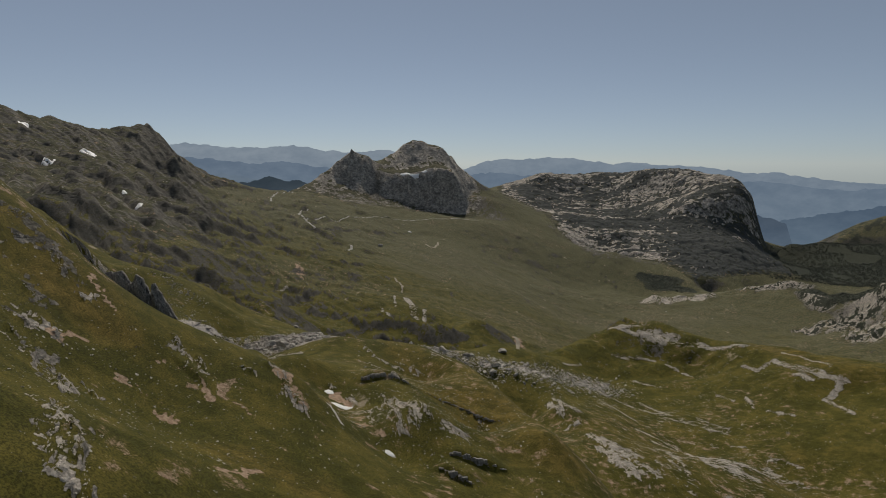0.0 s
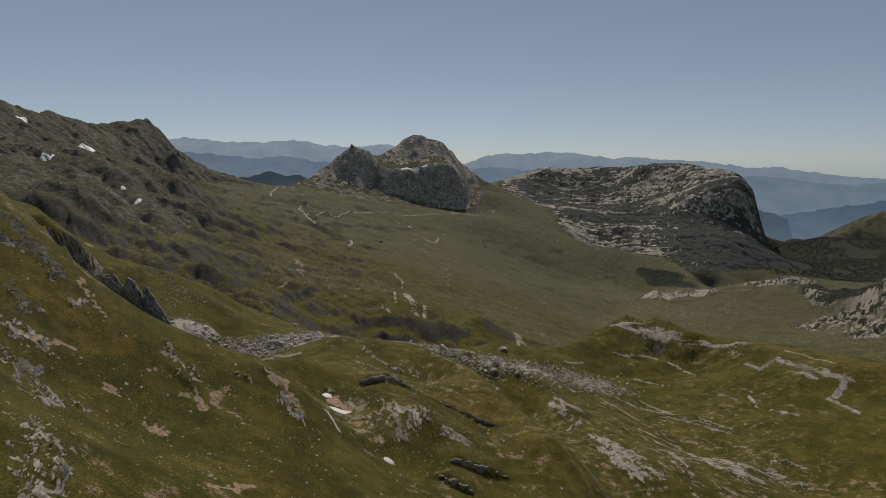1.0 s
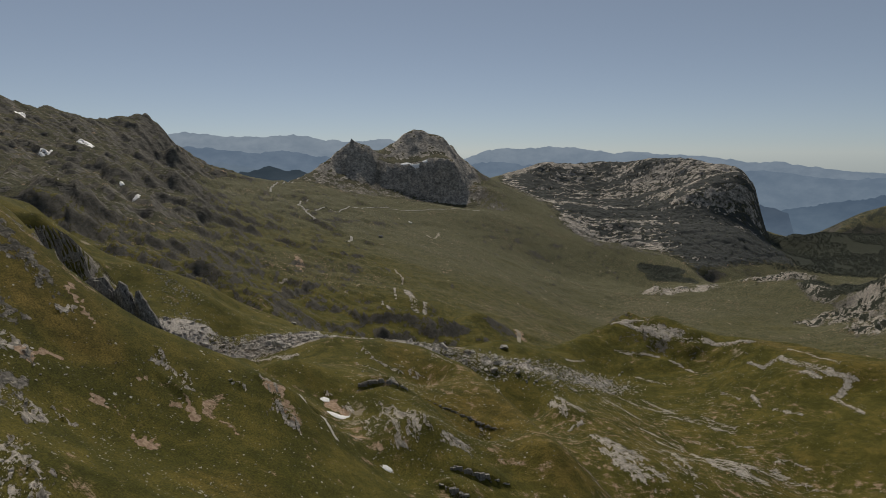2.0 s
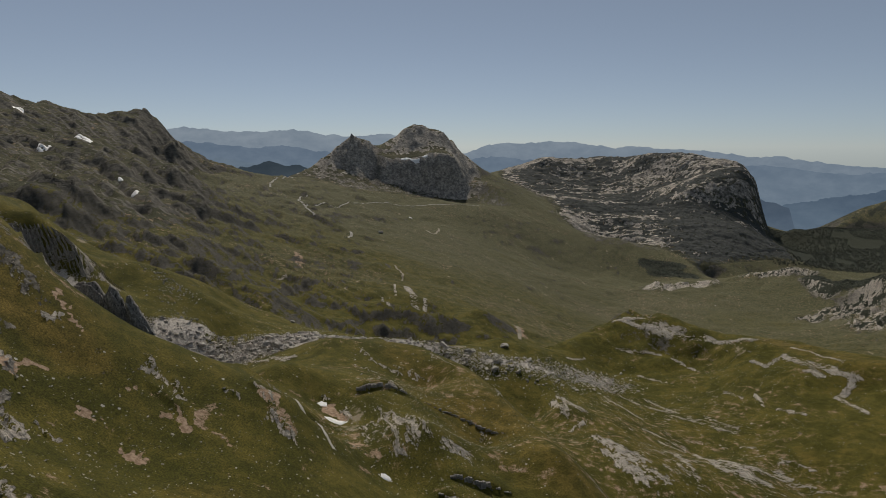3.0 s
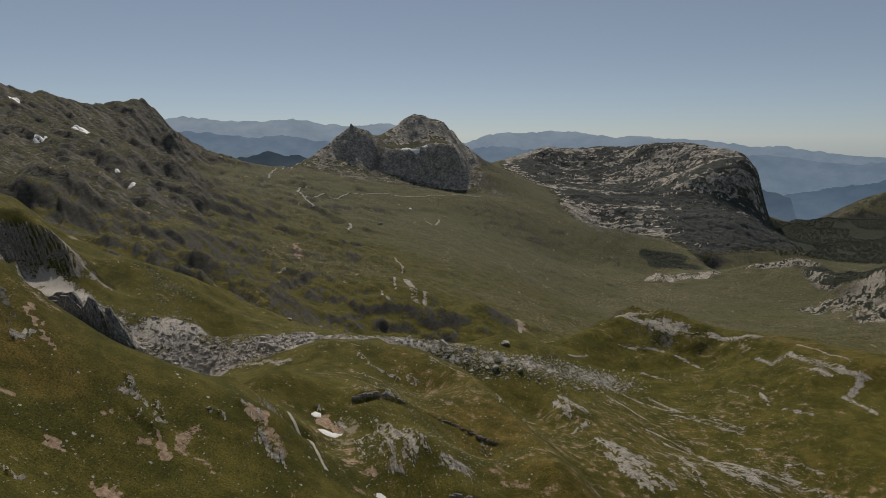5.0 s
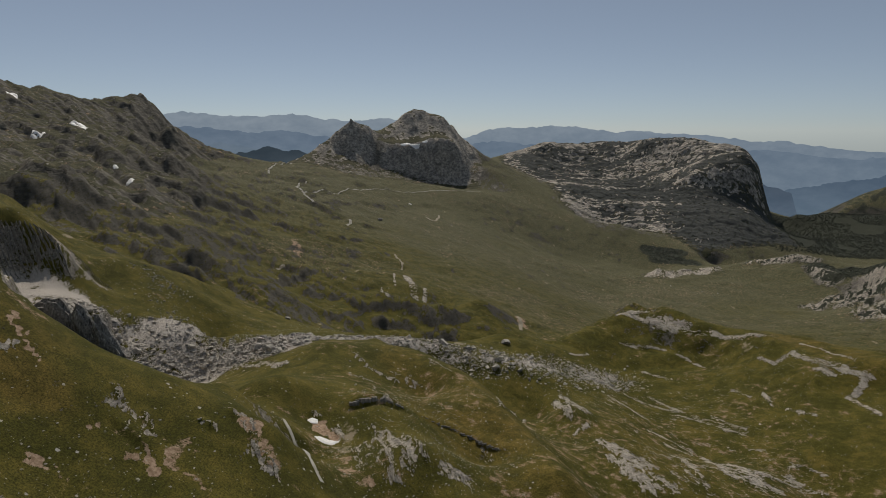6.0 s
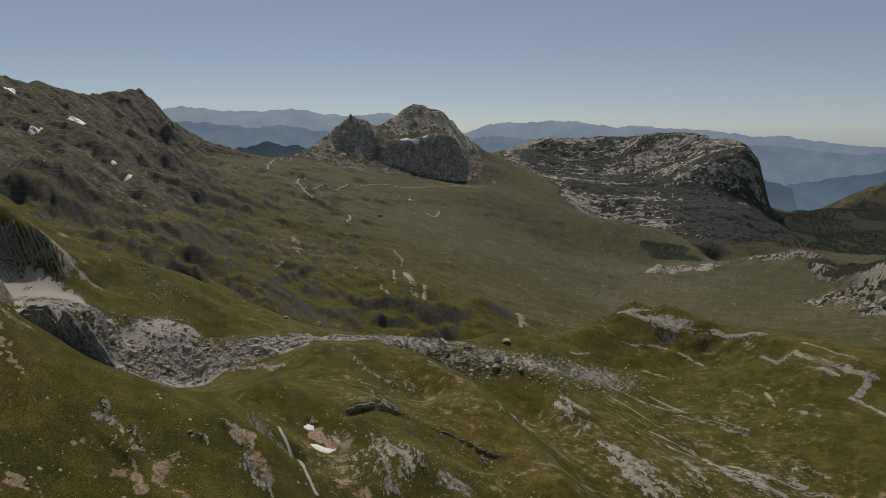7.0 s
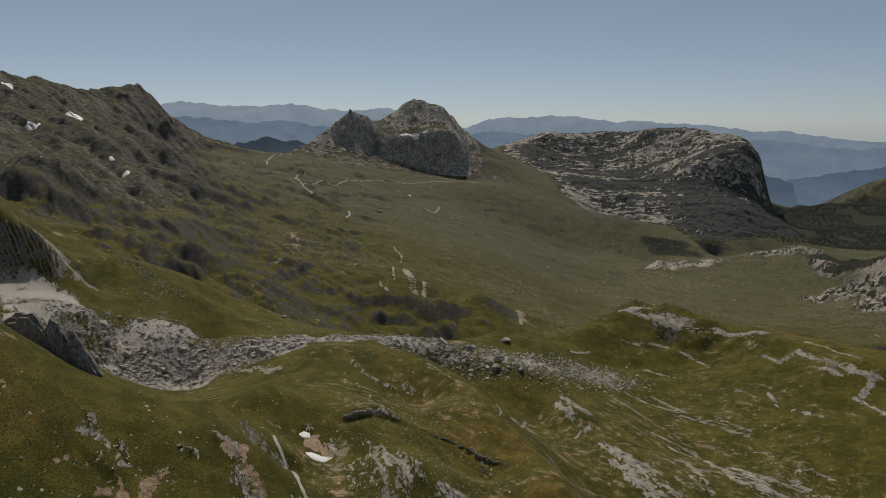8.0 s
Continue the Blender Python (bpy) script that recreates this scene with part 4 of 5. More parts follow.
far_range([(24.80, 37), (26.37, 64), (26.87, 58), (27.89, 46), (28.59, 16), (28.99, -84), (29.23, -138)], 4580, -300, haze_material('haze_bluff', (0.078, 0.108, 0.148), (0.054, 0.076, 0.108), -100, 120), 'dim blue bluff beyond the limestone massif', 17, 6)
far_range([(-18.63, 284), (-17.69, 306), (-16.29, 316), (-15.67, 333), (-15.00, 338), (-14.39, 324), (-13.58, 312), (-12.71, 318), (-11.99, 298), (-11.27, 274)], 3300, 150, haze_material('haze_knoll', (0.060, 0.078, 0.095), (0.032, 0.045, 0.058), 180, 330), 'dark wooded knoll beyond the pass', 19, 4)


# ---- materials of the things ----
def stone_material(name, dark, light, size, by_island=False):
    m = Nodes(name)
    grain = m.noise(0.35 * size, 6, 0.7)
    blot = m.noise(1.6 * size, 4, 0.6)
    tone = m.mix(m.ramp(grain, 0.32, 0.68), dark, light)
    tone = m.mix(m.ramp(blot, 0.54, 0.7, (0.0, 0.45)), tone, tuple(0.45 * c for c in dark))
    lot = m.island() if by_island else m.random()
    tone = m.mix(1.0, tone, m.mix(lot, (0.72, 0.72, 0.73), (1.12, 1.10, 1.06)), "MULTIPLY")
    crack = m.cells(0.8 * size, stretch=(1, 1, 2.2))
    tone = m.mix(m.ramp(crack, 0.05, 0.0, (0.0, 0.6)), tone, (0.05, 0.05, 0.048))
    return m.done(tone, 0.9, m.math("ADD", m.math("MULTIPLY", grain, 0.35 * size), m.math("MULTIPLY", m.ramp(crack, 0.0, 0.1), 0.15 * size)), 0.8, 1.0, 0.12)


BLOCK = stone_material("grey_limestone", (0.29, 0.265, 0.235), (0.58, 0.54, 0.48), 1.0)
RUBBLE = stone_material("grey_rubble", (0.34, 0.31, 0.275), (0.64, 0.59, 0.53), 0.6, True)
PALE_STONE = stone_material("pale_strewn_stone", (0.28, 0.26, 0.23), (0.50, 0.47, 0.42), 0.5, True)
SLAB = stone_material("pale_limestone", (0.38, 0.342, 0.295), (0.70, 0.64, 0.56), 1.0)


def crag_material():
    """Dark rock with pale seams along its steep beds."""
    m = Nodes("dark_crag_rock")
    grain, blot = m.noise(0.5, 6, 0.7), m.noise(2.4, 4, 0.6)
    seams = m.noise(0.5, 5, 0.65, stretch=(1.0, 1.0, 0.10))
    tone = m.mix(m.ramp(grain, 0.32, 0.68), (0.16, 0.147, 0.133), (0.36, 0.335, 0.30))
    tone = m.mix(m.ramp(seams, 0.54, 0.66, (0.0, 0.8)), tone, (0.54, 0.50, 0.44))
    tone = m.mix(m.ramp(seams, 0.44, 0.36, (0.0, 0.8)), tone, (0.055, 0.052, 0.05))
    tone = m.mix(m.ramp(blot, 0.56, 0.7, (0.0, 0.45)), tone, (0.09, 0.085, 0.08))
    return m.done(tone, 0.9, m.math("ADD", m.math("MULTIPLY", grain, 0.4), m.math("MULTIPLY", seams, 0.9)), 0.9, 1.0, 0.12)


CRAG = crag_material()


def snow_material():
    m = Nodes("old_snow")
    n = m.noise(0.9, 5, 0.65)
    tone = m.mix(m.ramp(n, 0.35, 0.7), (0.86, 0.84, 0.82), (0.70, 0.67, 0.63))
    return m.done(tone, 0.55, n, 0.4, 0.3, 0.3)


def gravel_material(name, a, b):
    m = Nodes(name)
    n = m.noise(0.4, 6, 0.7)
    tone = m.mix(m.ramp(n, 0.3, 0.7), a, b)
    tone = m.mix(m.ramp(m.noise(6, 4, 0.6), 0.5, 0.75, (0.0, 0.5)), tone, (0.14, 0.12, 0.07))
    return m.done(tone, 0.95, n, 0.6, 0.1, 0.1)


def pine_material():
    m = Nodes("pine_needles")
    tone = m.mix(m.ramp(m.noise(1.2, 4, 0.7), 0.35, 0.65), (0.062, 0.070, 0.058), (0.115, 0.120, 0.098))
    tone = m.mix(1.0, tone, m.mix(m.island(), (0.7, 0.7, 0.7), (1.3, 1.25, 1.1)), "MULTIPLY")
    return m.done(tone, 0.9, gloss=0.1)


SNOW, ROAD = snow_material(), gravel_material("pale_road", (0.24, 0.22, 0.19), (0.42, 0.40, 0.36))
TRACK = gravel_material("worn_track", (0.20, 0.165, 0.12), (0.36, 0.32, 0.25))
PALE_GRIT = gravel_material("pale_grit", (0.30, 0.28, 0.24), (0.52, 0.49, 0.43))
PINE = pine_material()
dice = random.Random(7)


def part(name, me, material, parent, label=""):
    if isinstance(me, bmesh.types.BMesh):
        bm, me = me, bpy.data.meshes.new(name)
        bm.to_mesh(me)
        bm.free()
    if not me.materials:
        me.materials.append(material)
    ob = new(name, me)
    ob.parent = parent
    return tagged(ob, label)


def block_mesh(name, seed, corners, boxy, shape):
    """An angular rock, of unit size: the hull of some corners between a ball and a box."""
    d, bm = random.Random(seed), bmesh.new()
    for _ in range(corners):
        v = Vector((d.gauss(0, 1), d.gauss(0, 1), d.gauss(0, 1))).normalized()
        v = v.lerp(v / max(abs(c) for c in v), boxy) * d.uniform(0.8, 1.0)
        bm.verts.new((v.x * shape[0] * 0.5, v.y * shape[1] * 0.5, v.z * shape[2] * 0.5))
    hull = bmesh.ops.convex_hull(bm, input=bm.verts)
    bmesh.ops.delete(bm, geom=[g for g in hull["geom_interior"] if isinstance(g, bmesh.types.BMVert)], context="VERTS")
    me = bpy.data.meshes.new(name)
    bm.to_mesh(me)
    bm.free()
    return me


def box_mesh(name, seed, shape, rough):
    """A chipped block, of unit size: the hull of a box's corners, each broken into two."""
    d, bm = random.Random(seed), bmesh.new()
    for sx in (-1, 1):
        for sy in (-1, 1):
            for sz in (-1, 1):
                for _ in range(2):
                    c = [a * b * 0.5 * (1 - rough * d.random()) for a, b in zip((sx, sy, sz), shape)]
                    bm.verts.new(c)
    hull = bmesh.ops.convex_hull(bm, input=bm.verts)
    bmesh.ops.delete(bm, geom=[g for g in hull["geom_interior"] if isinstance(g, bmesh.types.BMVert)], context="VERTS")
    me = bpy.data.meshes.new(name)
    bm.to_mesh(me)
    bm.free()
    return me


def many(name, places, shapes, material, label, category):
    """Countless small things as one mesh. places: x, y, z, size, turn, lean."""
    cos, faces, base = [], [], 0
    packs = []
    for me in shapes:
        co = np.array([v.co[:] for v in me.vertices])
        packs.append((co, [tuple(p.vertices) for p in me.polygons]))
    for i, (x, y, z, size, turn, lean) in enumerate(places):
        co, fs = packs[i % len(packs)]
        m = np.array(Euler((lean, 0.6 * lean, turn)).to_matrix())
        cos.append((co * size) @ m.T + (x, y, z))
        faces += [tuple(base + k for k in f) for f in fs]
        base += len(co)
    me = bpy.data.meshes.new(name)
    me.from_pydata(np.concatenate(cos).tolist(), [], faces)
    me.materials.append(material)
    return tagged(new(name, me), label, category, kind="stuff")


# ---- boulders of the scree, the hollow and the boulder ridge ----
ROCKS = [block_mesh("boulder", 100 + k, 15, 0.55, (1.0, 0.55 + 0.4 * ((k * 37) % 10) / 10, 0.45 + 0.35 * ((k * 53) % 10) / 10)) for k in range(10)]
for _me in ROCKS:
    _me.materials.append(BLOCK)
HERO = [(-154, 295, 5.6), (-149, 306, 5.8), (-139, 298, 4.2), (-79, 299, 4.0), (-65, 299, 4.6), (44, 457, 7.6), (48, 406, 5.0), (35, 414, 6.0), (-146, 290, 3.6), (-158, 302, 3.8), (-132, 310, 3.4), (-90, 305, 3.2), (-72, 306, 3.8), (-104, 436, 6.0), (20, 430, 5.0), (2, 412, 4.4), (60, 440, 4.6), (-30, 236, 1.6), (586, 1425, 4.5), (614, 1408, 4.0), (536, 1488, 5.0)]
FIELDS_OF_STONE = [((-141, 295, -116, 303, 17), 9), ((-126, 321, -100, 315, 15), 7), ((-100, 315, -70, 303, 11), 8), ((-70, 303, -56, 368, 9), 9), ((-23, 406, 35, 416, 24), 7), ((35, 416, 126, 458, 22), 7), ((-152, 294, -130, 323, 22), 9)]


def in_strip(strip):
    x0, y0, x1, y1, w = strip
    s, a, r = dice.random(), dice.uniform(0, 6.283), w * math.sqrt(dice.random()) * dice.uniform(0.6, 1.25)
    return x0 + (x1 - x0) * s + r * math.cos(a), y0 + (y1 - y0) * s + r * math.sin(a)


def build_boulders():
    spots_of = [(x, y, s) for x, y, s in HERO]
    pick = [f for f, n in FIELDS_OF_STONE for _ in range(n)]
    while len(spots_of) < 296:
        x, y = in_strip(dice.choice(pick))
        spots_of.append((x, y, 1.3 + 1.0 * dice.paretovariate(2.4)))
    z = height([q[0] for q in spots_of], [q[1] for q in spots_of])
    for (x, y, s), h in zip(spots_of, z):
        s = min(s, 7.6)
        ob = new("boulder", ROCKS[dice.randrange(10)])
        ob.matrix_world = pose(x, y, h + 0.12 * s, dice.uniform(-18, 18), dice.uniform(-18, 18), dice.uniform(0, 360)) @ Matrix.Diagonal((s, s, s, 1))
        tagged(ob, "large angular grey limestone boulder lying in scree" if s > 3 else "angular grey limestone boulder among rubble", "boulder", "boulders of the scree")


build_boulders()

PEBBLES = [block_mesh("stone", 340 + k, 9, 0.4, (1.0, 0.75, 0.24)) for k in range(8)]
CHIPS = [block_mesh("stone", 300 + k, 9, 0.5, (1.0, 0.75, 0.6)) for k in range(8)]


def build_rubble(name, strips_of, count, low, sharp, label, most=2.2, shapes=None, stone=None):
    xs = [in_strip(dice.choice(strips_of)) for _ in range(count)]
    z = height([q[0] for q in xs], [q[1] for q in xs])
    many(name, [(x, y, h + 0.05, min(low * dice.paretovariate(sharp), most), dice.uniform(0, 6.28), dice.uniform(-0.4, 0.4)) for (x, y), h in zip(xs, z)], shapes or CHIPS, stone or RUBBLE, label, "rubble")


build_rubble("scree_rubble", [f for f, n in FIELDS_OF_STONE for _ in range(n)], 19000, 0.36, 2.1, "grey limestone rubble covering the hollow and ridge")
build_rubble("boulder_field", [(-23, 406, 35, 416, 26), (35, 416, 126, 458, 22), (-60, 375, -20, 400, 9), (60, 400, 140, 470, 20), (-104, 317, -70, 303, 11), (-70, 303, -56, 350, 9)], 3400, 0.85, 2.1, "grey angular boulders strewn over a grassy ridge", 4.0)
build_rubble("scree_gravel", [(-134, 224, -184, 314, 16), (-171, 295, -157, 309, 12), (-184, 290, -150, 300, 14)], 4000, 0.2, 2.4, "pale fine scree below the crag")
build_rubble("loose_stones", [(-80, 90, -40, 130, 26), (-30, 170, 0, 250, 24), (-30, 170, 0, 250, 24), (-110, 270, -90, 400, 26), (-150, 360, -60, 420, 24), (80, 260, 180, 330, 40), (90, 380, 230, 430, 45), (60, 300, 90, 420, 25), (180, 480, 250, 400, 25), (-10, 160, 25, 220, 16)], 11000, 0.17, 1.8, "pale limestone stones strewn over the turf", 0.9, PEBBLES, PALE_STONE)

build_rubble("strewn_boulders", [(-165, 378, -140, 340, 13), (-125, 347, -95, 322, 12), (-178, 392, -150, 380, 8)], 520, 0.62, 2.0, "pale limestone blocks strewn over a green hillside", 2.2, None, PALE_STONE)


# ---- outcrops: bedded slabs that break through the turf ----
SLABS = [box_mesh("slab", 500 + k, (1.0, 0.36 + 0.05 * (k % 5), 0.20 + 0.04 * (k % 4)), 0.62) for k in range(10)]
for _me in SLABS:
    _me.materials.append(SLAB)


def outcrop(x0, y0, x1, y1, wide, count, size, label, sink=0.5):
    """A band of slabs from one place to another."""
    thing = new("rock_outcrop")
    cx, cy = (x0 + x1) / 2, (y0 + y1) / 2
    thing.location = (cx, cy, float(height(cx, cy)[0]))
    way = math.degrees(math.atan2(y1 - y0, x1 - x0))
    side = math.radians(way + 90)
    at = []
    count = int(count * 1.5)
    for k in range(count):
        s, o = (k + dice.random()) / count, dice.gauss(0, 0.5) * wide
        at.append((x0 + (x1 - x0) * s + math.cos(side) * o, y0 + (y1 - y0) * s + math.sin(side) * o))
    z = height([q[0] for q in at], [q[1] for q in at])
    for (x, y), h in zip(at, z):
        s = size * dice.choice((0.3, 0.4, 0.5, 0.6, 0.75, 1.0))
        ob = part("slab" if s > 0.55 * size else "stone", SLABS[dice.randrange(10)], SLAB, thing)
        ob.matrix_basis = Matrix.Translation(-thing.location) @ pose(x, y, h - sink * 0.3 * s, dice.uniform(-14, 14), dice.uniform(-12, 12), way + dice.gauss(0, 14)) @ Matrix.Diagonal((s * dice.uniform(0.9, 1.5), s, s, 1))
    return tagged(thing, label, "rock outcrop", "limestone outcrops")


PALE = "pale bedded limestone outcrop breaking through the turf"
RIM = "weathered limestone outcrop along a grassy ridge crest"
for _band, _label, _share, _most in ((BASIN_ROCK, PALE, 1.0, 2.6), (BASIN_SIDE_ROCK, PALE, 0.9, 2.4), (RIDGE_ROCK, RIM, 1.1, 3.4), (HILL_ROCK, PALE, 0.9, 1.2), (SLOPE_ROCK, PALE, 0.9, 0.8), (SLOPE_FOOT_ROCK, PALE, 0.7, 0.8)):
    for _x0, _y0, _x1, _y1, _w in _band:
        _size = min(_most, 0.55 + 0.7 * _w)
        outcrop(_x0, _y0, _x1, _y1, _w, 3 + int(_share * 2 * _w * math.hypot(_x1 - _x0, _y1 - _y0) / _size ** 1.5), _size, _label)
for _o in [(-55, 934, -40, 862, 6, 14, 6.0), (545, 1600, 674, 1600, 24, 30, 15.0), (788, 1600, 892, 1545, 20, 30, 15.0), (829, 1260, 900, 1312, 34, 36, 12.0), (793, 1143, 900, 1190, 30, 24, 10.0)]:
    outcrop(*_o, "bare limestone hummocks on the valley floor")


# ---- dark ledges: rows of upright blocks ----
PILLARS = [box_mesh("block", 700 + k, (1.0, 0.8, 1.5 + 0.15 * (k % 3)), 0.28) for k in range(6)]
for _me in PILLARS:
    _me.materials.append(CRAG)


def ledge(x0, y0, x1, y1, count, tall, gaps, label):
    """A row of blocks that face a step of the ground."""
    thing = new("rock_ledge")
    thing.location = (x0, y0, float(height(x0, y0)[0]))
    at = [(x0 + (x1 - x0) * (k + dice.uniform(-0.3, 0.3)) / (count - 1), y0 + (y1 - y0) * k / (count - 1) + dice.uniform(-0.2, 0.25)) for k in range(count)]
    top = height([q[0] for q in at], [q[1] + 0.5 * tall for q in at])
    along = np.arange(count)
    top = 0.5 * top + 0.5 * np.polyval(np.polyfit(along, top, 1), along)
    for k, ((x, y), h) in enumerate(zip(at, top)):
        if dice.random() < gaps:
            continue
        s = tall * dice.uniform(0.62, 0.85) * (0.5 + 0.5 * math.sin(math.pi * (k + 0.5) / count) ** 0.5)
        wide = (dice.uniform(1.4, 2.8) if tall > 1 else dice.uniform(1.4, 3.4)) * math.hypot(x1 - x0, y1 - y0) / count
        ob = part("block", PILLARS[dice.randrange(6)], CRAG, thing)
        ob.matrix_basis = Matrix.Translation(-thing.location) @ pose(x, y, h - 0.62 * tall * dice.uniform(0.8, 1.35), dice.uniform(-12, 12), dice.uniform(-12, 12), dice.uniform(-25, 25)) @ Matrix.Diagonal((wide, s * 0.9, s * dice.uniform(0.7, 1.05), 1))
    return tagged(thing, label, "rock ledge", "dark rock ledges")


DARK = "low dark fissured rock ledge across a grassy slope"
for _l in [(-27.5, 210.3, -12.8, 214.8, 26, 2.0, 0.08), (-5.5, 219, 4, 220.3, 14, 0.6, 0.3), (4.5, 220, 20.5, 211.3, 30, 0.7, 0.25), (-1.2, 159.2, 6.7, 155, 12, 1.7, 0.2), (2.4, 165.4, 17.2, 168.3, 18, 1.6, 0.3)]:
    ledge(*_l, DARK)


# ---- fins and crag: upright blades of rock ----
def blade_mesh(name, outline, thick, seed):
    """A jagged blade: an upright outline given thickness, with fluted faces."""
    d, bm = random.Random(seed), bmesh.new()
    rim = []
    for a, b in zip(outline, outline[1:] + outline[:1]):
        a, b = Vector(a), Vector(b)
        n = max(1, int((b - a).length / 1.2))
        for k in range(n):
            rim.append(a.lerp(b, k / n) + Vector((d.gauss(0, 0.14), 0, d.gauss(0, 0.18))))
    mid = sum(rim, Vector()) / len(rim)
    front, back, f_in, b_in = [], [], [], []
    for q in rim:
        c = q.lerp(mid, 0.45)
        front.append(bm.verts.new(q + Vector((0, -0.2 * thick, 0))))
        back.append(bm.verts.new(q + Vector((0, 0.5 * thick, 0))))
        f_in.append(bm.verts.new(c + Vector((0, -thick * d.uniform(0.35, 0.8), 0))))
        b_in.append(bm.verts.new(c + Vector((0, thick * d.uniform(0.8, 1.2), 0))))
    n = len(rim)
    for k in range(n):
        j = (k + 1) % n
        bm.faces.new((front[k], front[j], f_in[j], f_in[k]))
        bm.faces.new((back[j], back[k], b_in[k], b_in[j]))
        bm.faces.new((front[j], front[k], back[k], back[j]))
    for ring in (f_in, b_in):
        tip = bm.verts.new(sum((v.co for v in ring), Vector()) / n + Vector((0, 0.3 * thick * (-1 if ring is f_in else 1), 0)))
        for k in range(n):
            bm.faces.new((ring[k], ring[(k + 1) % n], tip) if ring is f_in else (ring[(k + 1) % n], ring[k], tip))
    bmesh.ops.recalc_face_normals(bm, faces=bm.faces)
    me = bpy.data.meshes.new(name)
    bm.to_mesh(me)
    bm.free()
    me.materials.append(CRAG)
    return me


fins = tagged(new("rock_fins"), "jagged upright fins of dark fissured rock on a slope edge", "rock fins")
fins.location = (-88, 160, 365)
FINS = [
    [(-95.3, 169.8, 367.2), (-93.6, 170.2, 370.0), (-92.1, 170.4, 370.9), (-90.6, 170.3, 370.5), (-87.9, 169.5, 366.4), (-86.7, 168.9, 362.7), (-91.6, 169.2, 364.2)],
    [(-93.2, 166.6, 366.1), (-92.0, 167.1, 369.5), (-90.2, 167.1, 369.5), (-88.4, 167.4, 371.3), (-86.6, 167.5, 371.7), (-84.5, 167.1, 369.4), (-82.1, 166.4, 366.1), (-79.7, 165.9, 363.5), (-77.8, 165.3, 359.8), (-81.8, 165.6, 361.1), (-87.2, 166.1, 363.7)],
    [(-82.6, 165.3, 368.4), (-81.2, 165.7, 370.3), (-79.8, 165.5, 369.3), (-76.9, 164.5, 364.1), (-76.0, 163.8, 360.3), (-78.1, 164.0, 360.7), (-80.7, 164.7, 364.2)],
    [(-77.2, 163.8, 368.1), (-76.3, 163.8, 368.3), (-73.5, 163.1, 364.8), (-70.2, 162.2, 359.7), (-70.9, 162.0, 358.6), (-74.6, 162.4, 360.1), (-76.3, 163.1, 364.3)],
]
for _k, _f in enumerate(FINS):
    _mid = sum((Vector(q) for q in _f), Vector()) / len(_f)
    for _layer in range(3):
        _tall = (1.0, 0.86, 0.72)[_layer] * dice.uniform(0.94, 1.06)
        _shift = Vector((dice.uniform(-0.5, 0.5), (0.0, -0.95, 0.9)[_layer], (0.0, -0.4, -0.2)[_layer]))
        _edge = [tuple(_mid + (Vector(q) - _mid) * _tall + _shift + Vector((0, 0, dice.gauss(0, 0.22)))) for q in _f]
        _ob = part("fin", blade_mesh("fin", _edge, (1.0, 0.55, 0.6)[_layer], 40 + 5 * _k + _layer), CRAG, fins)
        _ob.matrix_basis = Matrix.Translation(-fins.location)

crag = tagged(new("rock_crag"), "steep fluted grey crag above a pale scree cone", "crag")
crag.location = (-190, 300, 350)


def rib_mesh(name, x, y, run, rise, wide, proud, seed):
    """A sharp rib that runs down a rock face: a ridge of three rows of corners along the ground."""
    d, bm, n = random.Random(seed), bmesh.new(), 14
    s = np.linspace(0, 1, n)
    px, py = x + run * s, y + rise * s
    px = px + np.array([d.gauss(0, 0.12 * wide) for _ in s])
    flank = 0.5 * wide * (0.5 + 0.5 * np.sin(np.pi * np.clip(0.1 + s, 0, 1)) + np.array([d.uniform(-0.2, 0.2) for _ in s]))
    rows = [(px - flank, height(px - flank, py) - 0.8), (px, height(px, py) + proud * (np.sin(np.pi * (0.08 + 0.9 * s)) ** 0.6) * np.array([d.uniform(0.5, 1.2) for _ in s])), (px + flank, height(px + flank, py) - 0.8)]
    ring = [[bm.verts.new((u, v, h)) for u, v, h in zip(r[0], py, r[1])] for r in rows]
    for p, q in zip(ring, ring[1:]):
        for k in range(n - 1):
            bm.faces.new((p[k], p[k + 1], q[k + 1], q[k]))
    bm.faces.new([r[0] for r in ring])
    bm.faces.new([r[-1] for r in ring][::-1])
    bmesh.ops.recalc_face_normals(bm, faces=bm.faces)
    me = bpy.data.meshes.new(name)
    bm.to_mesh(me)
    bm.free()
    me.materials.append(CRAG)
    return me


RIBS = [(-224 + 1.75 * k, 333 + 0.85 * k, 17, -13.5, 1.9 + 0.5 * (k % 3), 1.3 + 0.5 * (k % 2)) for k in range(15)]
RIBS += [(-199 + 2.3 * k, 367 - 0.6 * k, 9, -8, 1.2 + 0.3 * (k % 2), 0.55) for k in range(8)]
for _k, _r in enumerate(RIBS):
    _ob = part("rib", rib_mesh("rib", *_r, 60 + _k), CRAG, crag)
    _ob.matrix_basis = Matrix.Translation(-crag.location)


